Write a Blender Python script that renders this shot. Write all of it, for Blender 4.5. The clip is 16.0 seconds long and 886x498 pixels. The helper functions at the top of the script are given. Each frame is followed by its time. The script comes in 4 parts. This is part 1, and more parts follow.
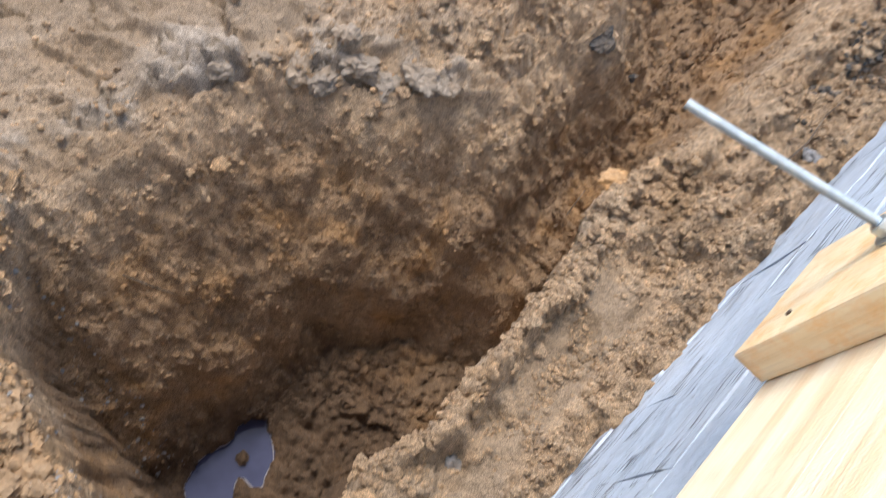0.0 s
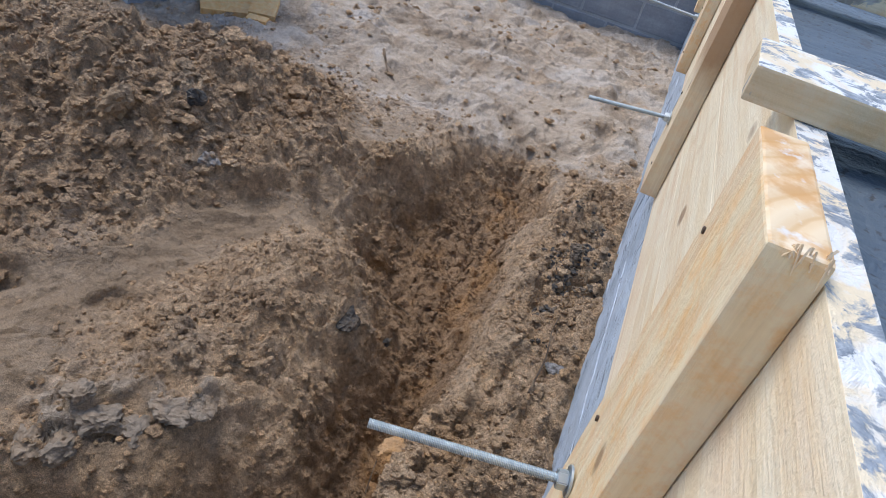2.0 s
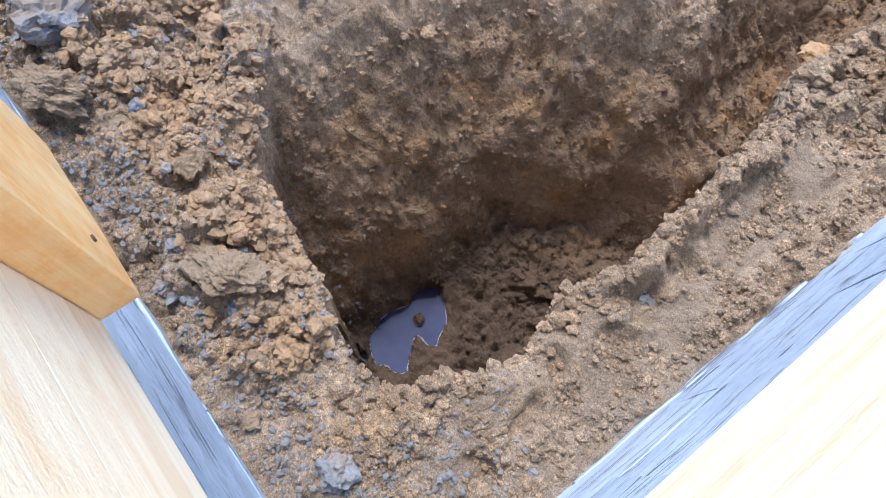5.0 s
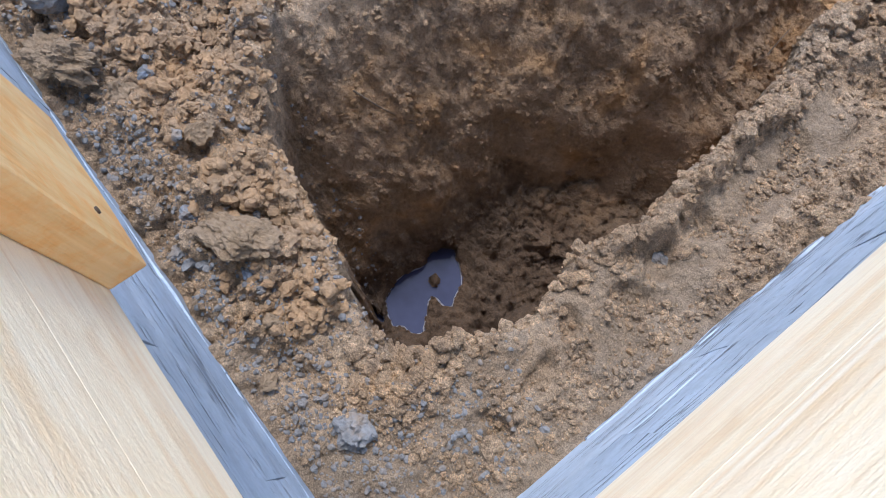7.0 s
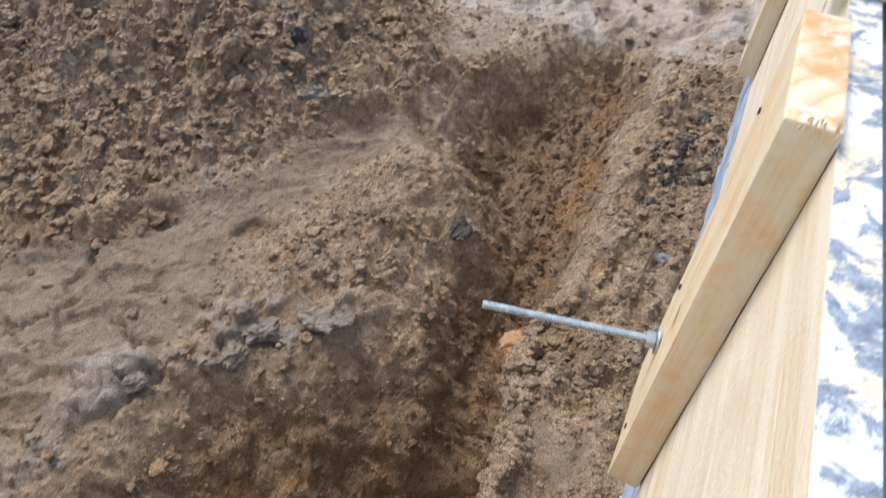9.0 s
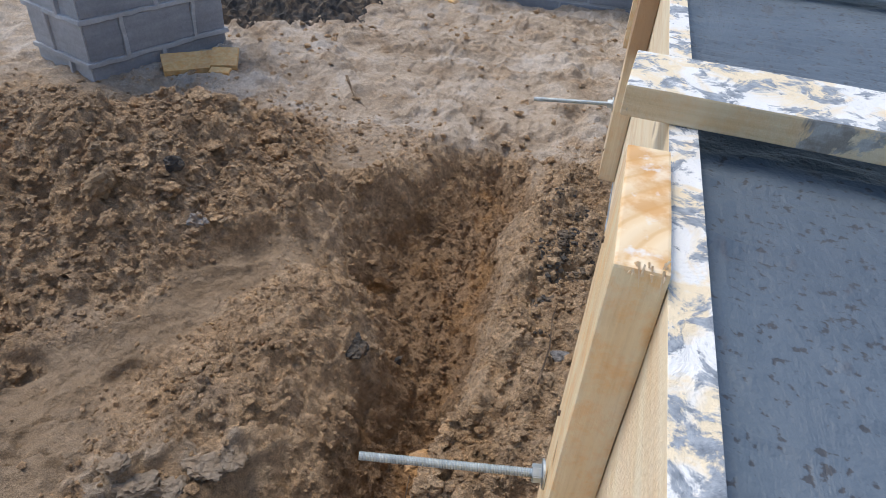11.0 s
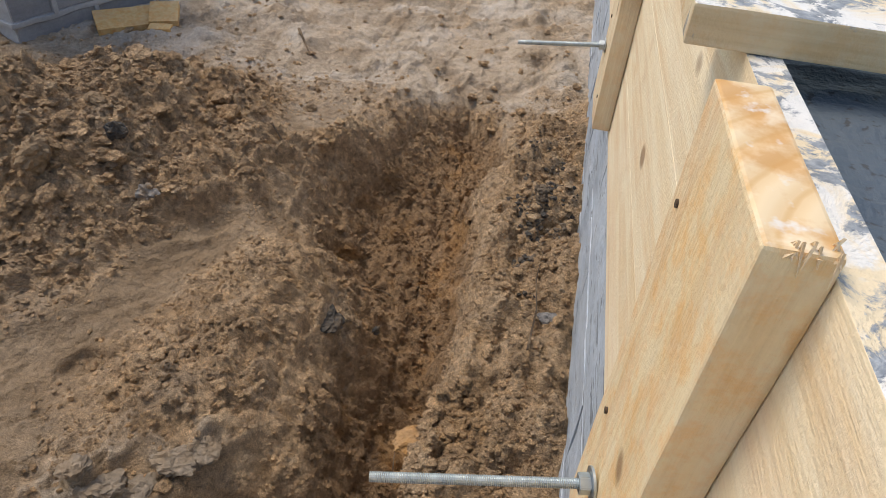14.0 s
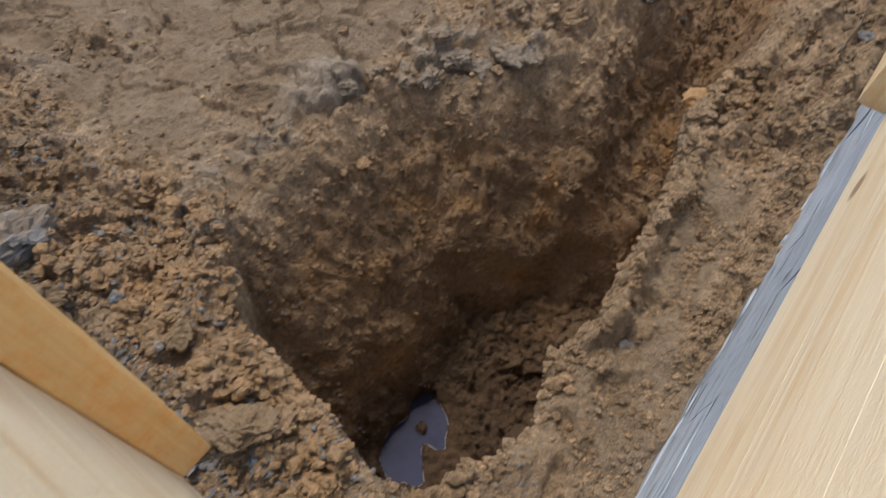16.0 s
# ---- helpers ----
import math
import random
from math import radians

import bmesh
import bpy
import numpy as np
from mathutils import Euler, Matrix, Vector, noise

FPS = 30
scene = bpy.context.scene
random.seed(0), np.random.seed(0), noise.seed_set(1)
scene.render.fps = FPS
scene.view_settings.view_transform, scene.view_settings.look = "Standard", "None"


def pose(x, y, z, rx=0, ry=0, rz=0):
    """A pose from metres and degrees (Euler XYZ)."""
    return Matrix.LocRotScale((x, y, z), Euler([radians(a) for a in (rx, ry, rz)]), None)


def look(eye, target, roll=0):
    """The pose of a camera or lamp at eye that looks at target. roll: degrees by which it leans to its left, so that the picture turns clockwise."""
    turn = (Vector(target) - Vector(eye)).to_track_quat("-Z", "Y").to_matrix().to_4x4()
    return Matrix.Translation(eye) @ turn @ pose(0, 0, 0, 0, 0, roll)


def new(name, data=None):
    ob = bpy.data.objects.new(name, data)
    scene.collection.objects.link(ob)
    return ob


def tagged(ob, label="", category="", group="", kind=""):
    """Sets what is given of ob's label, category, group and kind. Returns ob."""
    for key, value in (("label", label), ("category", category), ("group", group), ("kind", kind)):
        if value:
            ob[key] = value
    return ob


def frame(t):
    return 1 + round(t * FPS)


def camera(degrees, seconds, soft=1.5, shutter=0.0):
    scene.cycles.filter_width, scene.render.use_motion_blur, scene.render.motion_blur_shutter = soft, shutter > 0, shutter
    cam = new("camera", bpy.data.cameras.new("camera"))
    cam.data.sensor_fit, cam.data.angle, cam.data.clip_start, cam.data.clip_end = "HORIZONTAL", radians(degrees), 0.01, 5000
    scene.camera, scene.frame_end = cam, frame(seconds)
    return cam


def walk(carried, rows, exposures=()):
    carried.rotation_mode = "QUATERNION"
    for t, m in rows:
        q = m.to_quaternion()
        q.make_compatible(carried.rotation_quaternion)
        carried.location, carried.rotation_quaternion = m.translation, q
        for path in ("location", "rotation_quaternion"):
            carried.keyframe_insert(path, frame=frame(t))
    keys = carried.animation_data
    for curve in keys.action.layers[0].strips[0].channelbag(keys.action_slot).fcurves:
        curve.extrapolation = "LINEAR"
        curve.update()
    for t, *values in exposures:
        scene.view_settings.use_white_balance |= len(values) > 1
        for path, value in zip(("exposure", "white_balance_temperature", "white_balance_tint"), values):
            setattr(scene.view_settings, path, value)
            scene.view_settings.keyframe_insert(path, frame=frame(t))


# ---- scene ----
cam = camera(68.3, 16.0, soft=0.6, shutter=0.2)
PATH = [
    (0, (-0.152, -0.351, 1.132), (-0.543, 0.498, -0.636), 24.0),
    (0.5, (-0.138, -0.333, 1.192), (-0.669, 0.966, -0.234), 19.8),
    (1, (-0.107, -0.284, 1.219), (-0.486, 1.328, 0.098), 16.9),
    (1.5, (-0.108, -0.285, 1.216), (-0.469, 1.305, 0.058), 16.6),
    (2, (-0.11, -0.283, 1.218), (-0.455, 1.302, 0.049), 16.4),
    (2.5, (-0.135, -0.355, 1.184), (-0.507, 1.082, -0.157), 17.4),
    (3, (-0.169, -0.551, 1.158), (-0.73, 0.545, -0.418), 16.2),
    (3.5, (-0.121, -0.611, 1.128), (-0.655, 0.057, -0.681), 15.0),
    (4, (-0.107, -0.632, 1.117), (-0.614, -0.045, -0.726), 13.9),
    (4.5, (-0.105, -0.631, 1.125), (-0.62, -0.069, -0.724), 11.2),
    (5, (-0.1, -0.631, 1.124), (-0.596, -0.111, -0.742), 9.7),
    (5.2, (-0.105, -0.625, 1.119), (-0.571, -0.137, -0.764), 10.3),
    (7.5, (-0.092, -0.618, 1.138), (-0.543, -0.219, -0.77), 2.5),
    (8, (-0.108, -0.583, 1.176), (-0.689, 0.013, -0.643), -0.0),
    (8.5, (-0.087, -0.428, 1.213), (-0.627, 0.617, -0.405), 4.0),
    (9, (-0.076, -0.354, 1.277), (-0.628, 0.942, -0.143), 3.9),
    (9.5, (-0.055, -0.297, 1.319), (-0.519, 1.264, 0.161), 2.4),
    (9.7, (-0.040, -0.272, 1.310), (-0.484, 1.319, 0.181), 2.5),
    (11.8, (-0.108, -0.311, 1.273), (-0.447, 1.243, 0.061), 5.5),
    (12, (-0.123, -0.291, 1.244), (-0.449, 1.258, 0.022), 5.2),
    (12.5, (-0.119, -0.228, 1.235), (-0.427, 1.285, -0.036), 1.3),
    (13, (-0.112, -0.202, 1.227), (-0.374, 1.306, -0.061), 3.4),
    (13.5, (-0.114, -0.205, 1.229), (-0.356, 1.314, -0.049), 4.3),
    (14, (-0.121, -0.212, 1.231), (-0.348, 1.318, -0.037), 4.9),
    (14.5, (-0.124, -0.229, 1.238), (-0.382, 1.304, -0.02), 5.6),
    (15, (-0.115, -0.349, 1.223), (-0.508, 1.042, -0.16), 5.9),
    (15.5, (-0.093, -0.591, 1.219), (-0.644, 0.55, -0.329), 9.3),
    (16, (-0.091, -0.693, 1.206), (-0.704, 0.123, -0.514), 0.3),
]
EXPOSURES = [
    (0.0, 1.5, 6750, 10), (0.5, 1.55, 6850, 10), (1.0, 1.3, 6550, 10), (1.5, 0.88, 6500, 10), (2.5, 0.6, 6100, 10), (3.0, 0.53, 5950, 10),
    (3.5, 1.18, 5650, 10), (4.0, 1.48, 5600, 10), (5.0, 1.61, 5600, 10), (7.5, 1.15, 5900, 10), (8.0, 1.28, 6150, 10), (8.5, 1.03, 6450, 10),
    (9.0, 1.03, 6450, 10), (9.7, 0.85, 6310, 10), (12.0, 0.58, 7410, 10), (13.0, 0.56, 7710, 10), (14.5, 0.6, 7810, 10), (15.5, 0.55, 7310, 10),
    (16.0, 0.55, 7210, 10),
]
walk(cam, [(t, look(eye, target, roll)) for t, eye, target, roll in PATH], EXPOSURES)


# ---- light ----
SUN_EL, SUN_AZ = radians(60), radians(297)
world = bpy.data.worlds.new("sky")
scene.world = world
world.use_nodes = True
wn = world.node_tree.nodes
sky = wn.new("ShaderNodeTexSky")
sky.sky_type = "NISHITA"
sky.sun_disc = False
sky.sun_elevation = SUN_EL
sky.sun_rotation = SUN_AZ
wn["Background"].inputs["Strength"].default_value = 0.135
world.node_tree.links.new(sky.outputs[0], wn["Background"].inputs["Color"])
sun_data = bpy.data.lights.new("sun", "SUN")
sun_data.energy = 1.5
sun_data.angle = radians(24)
sun_data.color = (1.0, 0.95, 0.88)
sun = new("sun", sun_data)
sun.matrix_world = look((math.sin(SUN_AZ) * math.cos(SUN_EL) * 20, math.cos(SUN_AZ) * math.cos(SUN_EL) * 20, math.sin(SUN_EL) * 20), (0, 0, 0))


# ---- materials ----
class Nodes:
    """A short hand for node materials."""

    def __init__(self, name, rough=0.8):
        self.mat = bpy.data.materials.new(name)
        self.mat.use_nodes = True
        self.tree = self.mat.node_tree
        self.bsdf = self.tree.nodes["Principled BSDF"]
        self.bsdf.inputs["Roughness"].default_value = rough

    def node(self, kind, **values):
        n = self.tree.nodes.new(kind)
        for key, v in values.items():
            n.inputs[key.replace("_", " ")].default_value = v
        return n

    def link(self, a, b):
        self.tree.links.new(a, b)

    def place(self, scale=(1, 1, 1), own=False):
        m = self.node("ShaderNodeMapping", Scale=scale)
        if own:
            self.link(self.node("ShaderNodeTexCoord").outputs["Object"], m.inputs["Vector"])
        else:
            self.link(self.node("ShaderNodeNewGeometry").outputs["Position"], m.inputs["Vector"])
        return m.outputs[0]

    def noise(self, where, scale, detail=6.0, rough=0.6, twist=0.0):
        n = self.node("ShaderNodeTexNoise", Scale=scale, Detail=detail, Roughness=rough, Distortion=twist)
        self.link(where, n.inputs["Vector"])
        return n.outputs["Fac"]

    def ramp(self, fac, stops):
        r = self.node("ShaderNodeValToRGB")
        els = r.color_ramp.elements
        while len(els) < len(stops):
            els.new(0.5)
        for e, (p, c) in zip(els, stops):
            e.position = p
            e.color = (*c, 1) if len(c) == 3 else c
        self.link(fac, r.inputs["Fac"])
        return r.outputs["Color"]

    def fade(self, fac, a, b):
        """0 below a, 1 above b."""
        n = self.node("ShaderNodeMapRange")
        n.inputs["From Min"].default_value, n.inputs["From Max"].default_value = a, b
        self.link(fac, n.inputs["Value"])
        return n.outputs["Result"]

    def mix(self, fac, a, b, mode="MIX"):
        n = self.tree.nodes.new("ShaderNodeMix")
        n.data_type = "RGBA"
        n.blend_type = mode
        for s, v in ((n.inputs[0], fac), (n.inputs[6], a), (n.inputs[7], b)):
            if isinstance(v, (int, float)):
                s.default_value = v
            elif isinstance(v, tuple):
                s.default_value = (*v, 1)
            else:
                self.link(v, s)
        return n.outputs[2]

    def math(self, op, a, b=0.0):
        n = self.tree.nodes.new("ShaderNodeMath")
        n.operation = op
        for s, v in ((n.inputs[0], a), (n.inputs[1], b)):
            if isinstance(v, (int, float)):
                s.default_value = v
            else:
                self.link(v, s)
        return n.outputs[0]

    def random(self):
        return self.node("ShaderNodeObjectInfo").outputs["Random"]

    def done(self, color, bump=None, strength=0.5, distance=0.01, rough=None):
        if isinstance(color, tuple):
            self.bsdf.inputs["Base Color"].default_value = (*color, 1)
        else:
            self.link(color, self.bsdf.inputs["Base Color"])
        if rough is not None:
            self.link(rough, self.bsdf.inputs["Roughness"])
        if bump is not None:
            b = self.node("ShaderNodeBump", Strength=strength, Distance=distance)
            self.link(bump, b.inputs["Height"])
            self.link(b.outputs[0], self.bsdf.inputs["Normal"])
        return self.mat


def soil_material(name, island=False):
    n = Nodes(name, 0.95)
    w = n.place()
    mid = n.noise(w, 7.0, 6, 0.65, 0.6)
    fine = n.noise(w, 60.0, 6, 0.7)
    grain = n.noise(w, 420.0, 3, 0.7)
    dry = n.ramp(mid, [(0.25, (0.228, 0.161, 0.103)), (0.46, (0.285, 0.209, 0.139)), (0.6, (0.325, 0.246, 0.172)), (0.8, (0.38, 0.303, 0.228))])
    pale = n.ramp(n.noise(w, 2.8, 7, 0.7, 1.0), [(0.36, (0.361, 0.282, 0.209)), (0.5, (0.516, 0.431, 0.346)), (0.65, (0.585, 0.537, 0.491)), (0.8, (0.516, 0.510, 0.510))])
    crumb = n.ramp(mid, [(0.25, (0.41, 0.285, 0.178)), (0.5, (0.54, 0.385, 0.25)), (0.75, (0.63, 0.48, 0.335))])
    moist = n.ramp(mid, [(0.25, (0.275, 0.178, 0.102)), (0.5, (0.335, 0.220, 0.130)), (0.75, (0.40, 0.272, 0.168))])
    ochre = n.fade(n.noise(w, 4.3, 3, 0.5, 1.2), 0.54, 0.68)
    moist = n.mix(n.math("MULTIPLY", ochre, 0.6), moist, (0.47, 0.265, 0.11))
    crumb = n.mix(n.math("MULTIPLY", ochre, 0.35), crumb, (0.45, 0.27, 0.12))
    grey = n.fade(n.noise(w, 9.0, 4, 0.6, 0.8), 0.60, 0.70)
    moist = n.mix(n.math("MULTIPLY", grey, 0.3), moist, (0.20, 0.17, 0.14))
    sep = n.node("ShaderNodeSeparateXYZ")
    n.link(n.node("ShaderNodeNewGeometry").outputs["Position"], sep.inputs[0])
    dry = n.mix(n.fade(n.math("ADD", sep.outputs["Y"], n.math("MULTIPLY", mid, 0.8)), 2.1, 2.8), dry, pale)
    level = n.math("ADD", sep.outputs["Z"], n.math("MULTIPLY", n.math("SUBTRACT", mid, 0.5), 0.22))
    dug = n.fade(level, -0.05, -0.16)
    if island:
        cover = crumb
    else:
        loose = n.node("ShaderNodeAttribute")
        loose.attribute_name = "looseness"
        cover = n.mix(n.fade(n.math("ADD", loose.outputs["Fac"], n.math("MULTIPLY", n.math("SUBTRACT", fine, 0.5), 0.5)), 0.10, 0.60), dry, crumb)
        worn = n.node("ShaderNodeAttribute")
        worn.attribute_name = "crust"
        clay = n.ramp(n.noise(w, 16.0, 5, 0.65, 0.5), [(0.3, (0.29, 0.24, 0.19)), (0.5, (0.42, 0.36, 0.30)), (0.7, (0.54, 0.48, 0.41))])
        cover = n.mix(n.math("MULTIPLY", worn.outputs["Fac"], 0.85), cover, clay)
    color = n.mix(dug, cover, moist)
    # soil colour goes to dark brown towards the pit floor
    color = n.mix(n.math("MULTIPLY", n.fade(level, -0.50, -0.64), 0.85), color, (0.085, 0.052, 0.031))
    busy = 0.7 if island else n.math("MULTIPLY", n.math("ADD", 0.30, n.math("MULTIPLY", loose.outputs["Fac"], 0.45)), n.math("SUBTRACT", 1.0, n.math("MULTIPLY", dug, 0.3)))
    ash = n.fade(n.noise(w, 3.1, 5, 0.6, 0.5), 0.58, 0.68)
    color = n.mix(n.math("MULTIPLY", n.math("MULTIPLY", ash, n.math("SUBTRACT", 1.0, dug)), 0.28), color, (0.27, 0.255, 0.24))
    fleck = n.noise(w, 24.0, 5, 0.75, 0.4)
    color = n.mix(busy, color, n.ramp(fleck, [(0.33, (0.66, 0.64, 0.62)), (0.5, (1, 1, 1)), (0.68, (1.22, 1.2, 1.17))]), "MULTIPLY")
    color = n.mix(busy, color, n.ramp(fine, [(0.34, (0.45, 0.44, 0.43)), (0.5, (1, 1, 1)), (0.66, (1.45, 1.42, 1.37))]), "MULTIPLY")
    color = n.mix(0.75, color, n.ramp(grain, [(0.36, (0.42, 0.41, 0.40)), (0.64, (1.55, 1.52, 1.48))]), "MULTIPLY")
    crumbs = []
    for size, twist in ((95.0, 0.006), (210.0, 0.003)):
        bend = n.node("ShaderNodeVectorMath")
        bend.operation = "MULTIPLY_ADD"
        wild = n.node("ShaderNodeTexNoise", Scale=size * 0.6, Detail=3.0)
        n.link(w, wild.inputs["Vector"])
        n.link(wild.outputs["Color"], bend.inputs[0])
        bend.inputs[1].default_value = (twist, twist, twist)
        n.link(w, bend.inputs[2])
        cell = n.node("ShaderNodeTexVoronoi", Scale=size)
        n.link(bend.outputs[0], cell.inputs["Vector"])
        crumbs.append(n.math("SUBTRACT", 0.8, cell.outputs["Distance"]))
    if island:
        rnd = n.node("ShaderNodeNewGeometry").outputs["Random Per Island"]
        color = n.mix(0.7, color, n.ramp(rnd, [(0.0, (0.74, 0.70, 0.66)), (0.5, (1, 0.96, 0.9)), (0.85, (1.25, 1.2, 1.12)), (0.96, (0.8, 0.84, 0.9))]), "MULTIPLY")
    height = n.math("ADD", n.math("MULTIPLY", fine, 1.0), n.math("ADD", n.math("MULTIPLY", grain, 0.65), n.math("MULTIPLY", fleck, 1.1)))
    height = n.math("ADD", height, n.math("ADD", n.math("MULTIPLY", crumbs[0], 0.55), n.math("MULTIPLY", crumbs[1], 0.3)))
    height = n.math("MULTIPLY", height, busy)
    return n.done(color, height, 1.0, 0.019)


def wood_material(name, along, tone=1.0, splash=0.0, brown=0.0, warm=0.2):
    """Fresh sawn pine; along: the axis that the grain runs along."""
    n = Nodes(name, 0.62)
    stretch = [26.0, 26.0, 26.0]
    stretch[along] = 1.1
    w = n.place(tuple(stretch), own=True)
    rnd = n.random()
    shift = n.node("ShaderNodeVectorMath")
    n.link(w, shift.inputs[0])
    comb = n.node("ShaderNodeCombineXYZ")
    for k in range(3):
        n.link(n.math("MULTIPLY", rnd, 37.0 + 11 * k), comb.inputs[k])
    n.link(comb.outputs[0], shift.inputs[1])
    w = shift.outputs[0]
    ring = n.noise(w, 0.9, 3, 0.5, 0.8)
    fibre = n.noise(w, 9.0, 5, 0.7)
    own = n.place((1, 1, 1), own=True)
    patch = n.noise(own, 9.0, 4, 0.6)
    color = n.ramp(ring, [(0.3, (0.80 * tone, 0.65 * tone, 0.44 * tone)), (0.5, (0.86 * tone, 0.75 * tone, 0.57 * tone)), (0.62, (0.77 * tone, 0.60 * tone, 0.39 * tone)), (0.75, (0.87 * tone, 0.78 * tone, 0.63 * tone))])
    color = n.mix(0.26, color, n.ramp(fibre, [(0.3, (0.66, 0.58, 0.48)), (0.55, (1.04, 1.02, 1.0)), (0.7, (1.1, 1.09, 1.07))]), "MULTIPLY")
    color = n.mix(n.math("MULTIPLY", n.fade(patch, 0.58, 0.75), 0.45), color, (0.55 * tone, 0.33 * tone, 0.15 * tone))
    color = n.mix(warm, color, n.mix(n.fade(n.noise(own, 35.0, 5, 0.7), 0.45, 0.62), (1.0, 0.93, 0.80), (1.0, 0.74, 0.46)), "MULTIPLY")
    heart_lay = [5.0, 5.0, 5.0]
    heart_lay[along] = 0.7
    heart = n.noise(n.place(tuple(heart_lay), own=True), 1.6, 5, 0.6, 0.6)
    color = n.mix(n.math("MULTIPLY", n.fade(heart, 0.50, 0.64), 0.42), color, (0.74 * tone, 0.50 * tone, 0.32 * tone))
    sawn = n.noise(own, 13.0, 6, 0.7, 0.7)
    color = n.mix(n.math("MULTIPLY", n.fade(sawn, 0.46, 0.62), 0.25), color, (0.86 * tone, 0.78 * tone, 0.63 * tone))
    knots = n.node("ShaderNodeTexVoronoi", Scale=5.5)
    n.link(n.place((1.0, 1.0, 1.0) if along == 2 else (0.7, 1.0, 1.0), own=True), knots.inputs["Vector"])
    color = n.mix(n.math("MULTIPLY", n.fade(knots.outputs["Distance"], 0.085, 0.05), 0.75), color, (0.24, 0.12, 0.05))
    if warm > 0.9:
        color = n.mix(0.8, color, (1.0, 0.80, 0.50), "MULTIPLY")
    if brown:
        sep = n.node("ShaderNodeSeparateXYZ")
        n.link(own, sep.inputs[0])
        wet = n.fade(n.math("ADD", sep.outputs["Z"], n.math("MULTIPLY", patch, 0.2)), 0.30, 0.38)
        color = n.mix(n.math("MULTIPLY", wet, brown), color, (0.36, 0.19, 0.085))
    if splash:
        spots = n.fade(n.noise(own, 15.0, 6, 0.65, 0.6), 0.57, 0.60)
        color = n.mix(n.math("MULTIPLY", spots, splash), color, n.ramp(n.noise(own, 60.0, 3), [(0.4, (0.10, 0.115, 0.135)), (0.6, (0.30, 0.33, 0.37))]))
    return n.done(color, n.math("ADD", fibre, n.math("ADD", n.math("MULTIPLY", ring, 0.5), n.noise(own, 220.0, 3, 0.6))), 0.45, 0.0022)


def end_grain_material(name):
    n = Nodes(name, 0.7)
    own = n.place((1, 1, 1), own=True)
    rings = n.node("ShaderNodeTexWave", Scale=17.0, Distortion=1.6, Detail=3.0)
    rings.wave_type = "RINGS"
    rings.rings_direction = "Z"
    off = n.node("ShaderNodeMapping", Location=(0.03, -0.10, 0.0))
    n.link(own, off.inputs["Vector"])
    n.link(off.outputs[0], rings.inputs["Vector"])
    patch = n.noise(own, 24.0, 5, 0.6)
    color = n.ramp(rings.outputs["Fac"], [(0.0, (0.70, 0.47, 0.24)), (0.10, (0.77, 0.56, 0.33)), (0.6, (0.80, 0.61, 0.38)), (0.9, (0.82, 0.65, 0.43))])
    color = n.mix(n.math("MULTIPLY", n.fade(patch, 0.46, 0.60), 0.75), color, (0.62, 0.31, 0.09))
    color = n.mix(n.math("MULTIPLY", n.fade(n.noise(own, 11.0, 5, 0.6, 0.5), 0.52, 0.58), 0.7), color, (0.86, 0.76, 0.60))
    color = n.mix(n.math("MULTIPLY", n.fade(n.noise(own, 40.0, 4), 0.60, 0.68), 0.7), color, (0.80, 0.80, 0.80))
    return n.done(color, rings.outputs["Fac"], 0.3, 0.002)


def splashed_top(name):
    """A sawn edge under white and blue-grey mortar splashes."""
    n = Nodes(name, 0.8)
    w = n.place()
    a, c, d = n.noise(w, 38.0, 6, 0.7, 0.5), n.noise(w, 16.0, 5, 0.6, 0.8), n.noise(w, 150.0, 3)
    color = n.mix(n.fade(c, 0.44, 0.54), (0.80, 0.68, 0.49), (0.80, 0.80, 0.79))
    color = n.mix(n.fade(a, 0.50, 0.56), color, n.ramp(d, [(0.3, (0.17, 0.20, 0.235)), (0.7, (0.40, 0.44, 0.49))]))
    return n.done(color, n.math("ADD", a, n.math("MULTIPLY", d, 0.3)), 0.8, 0.006)


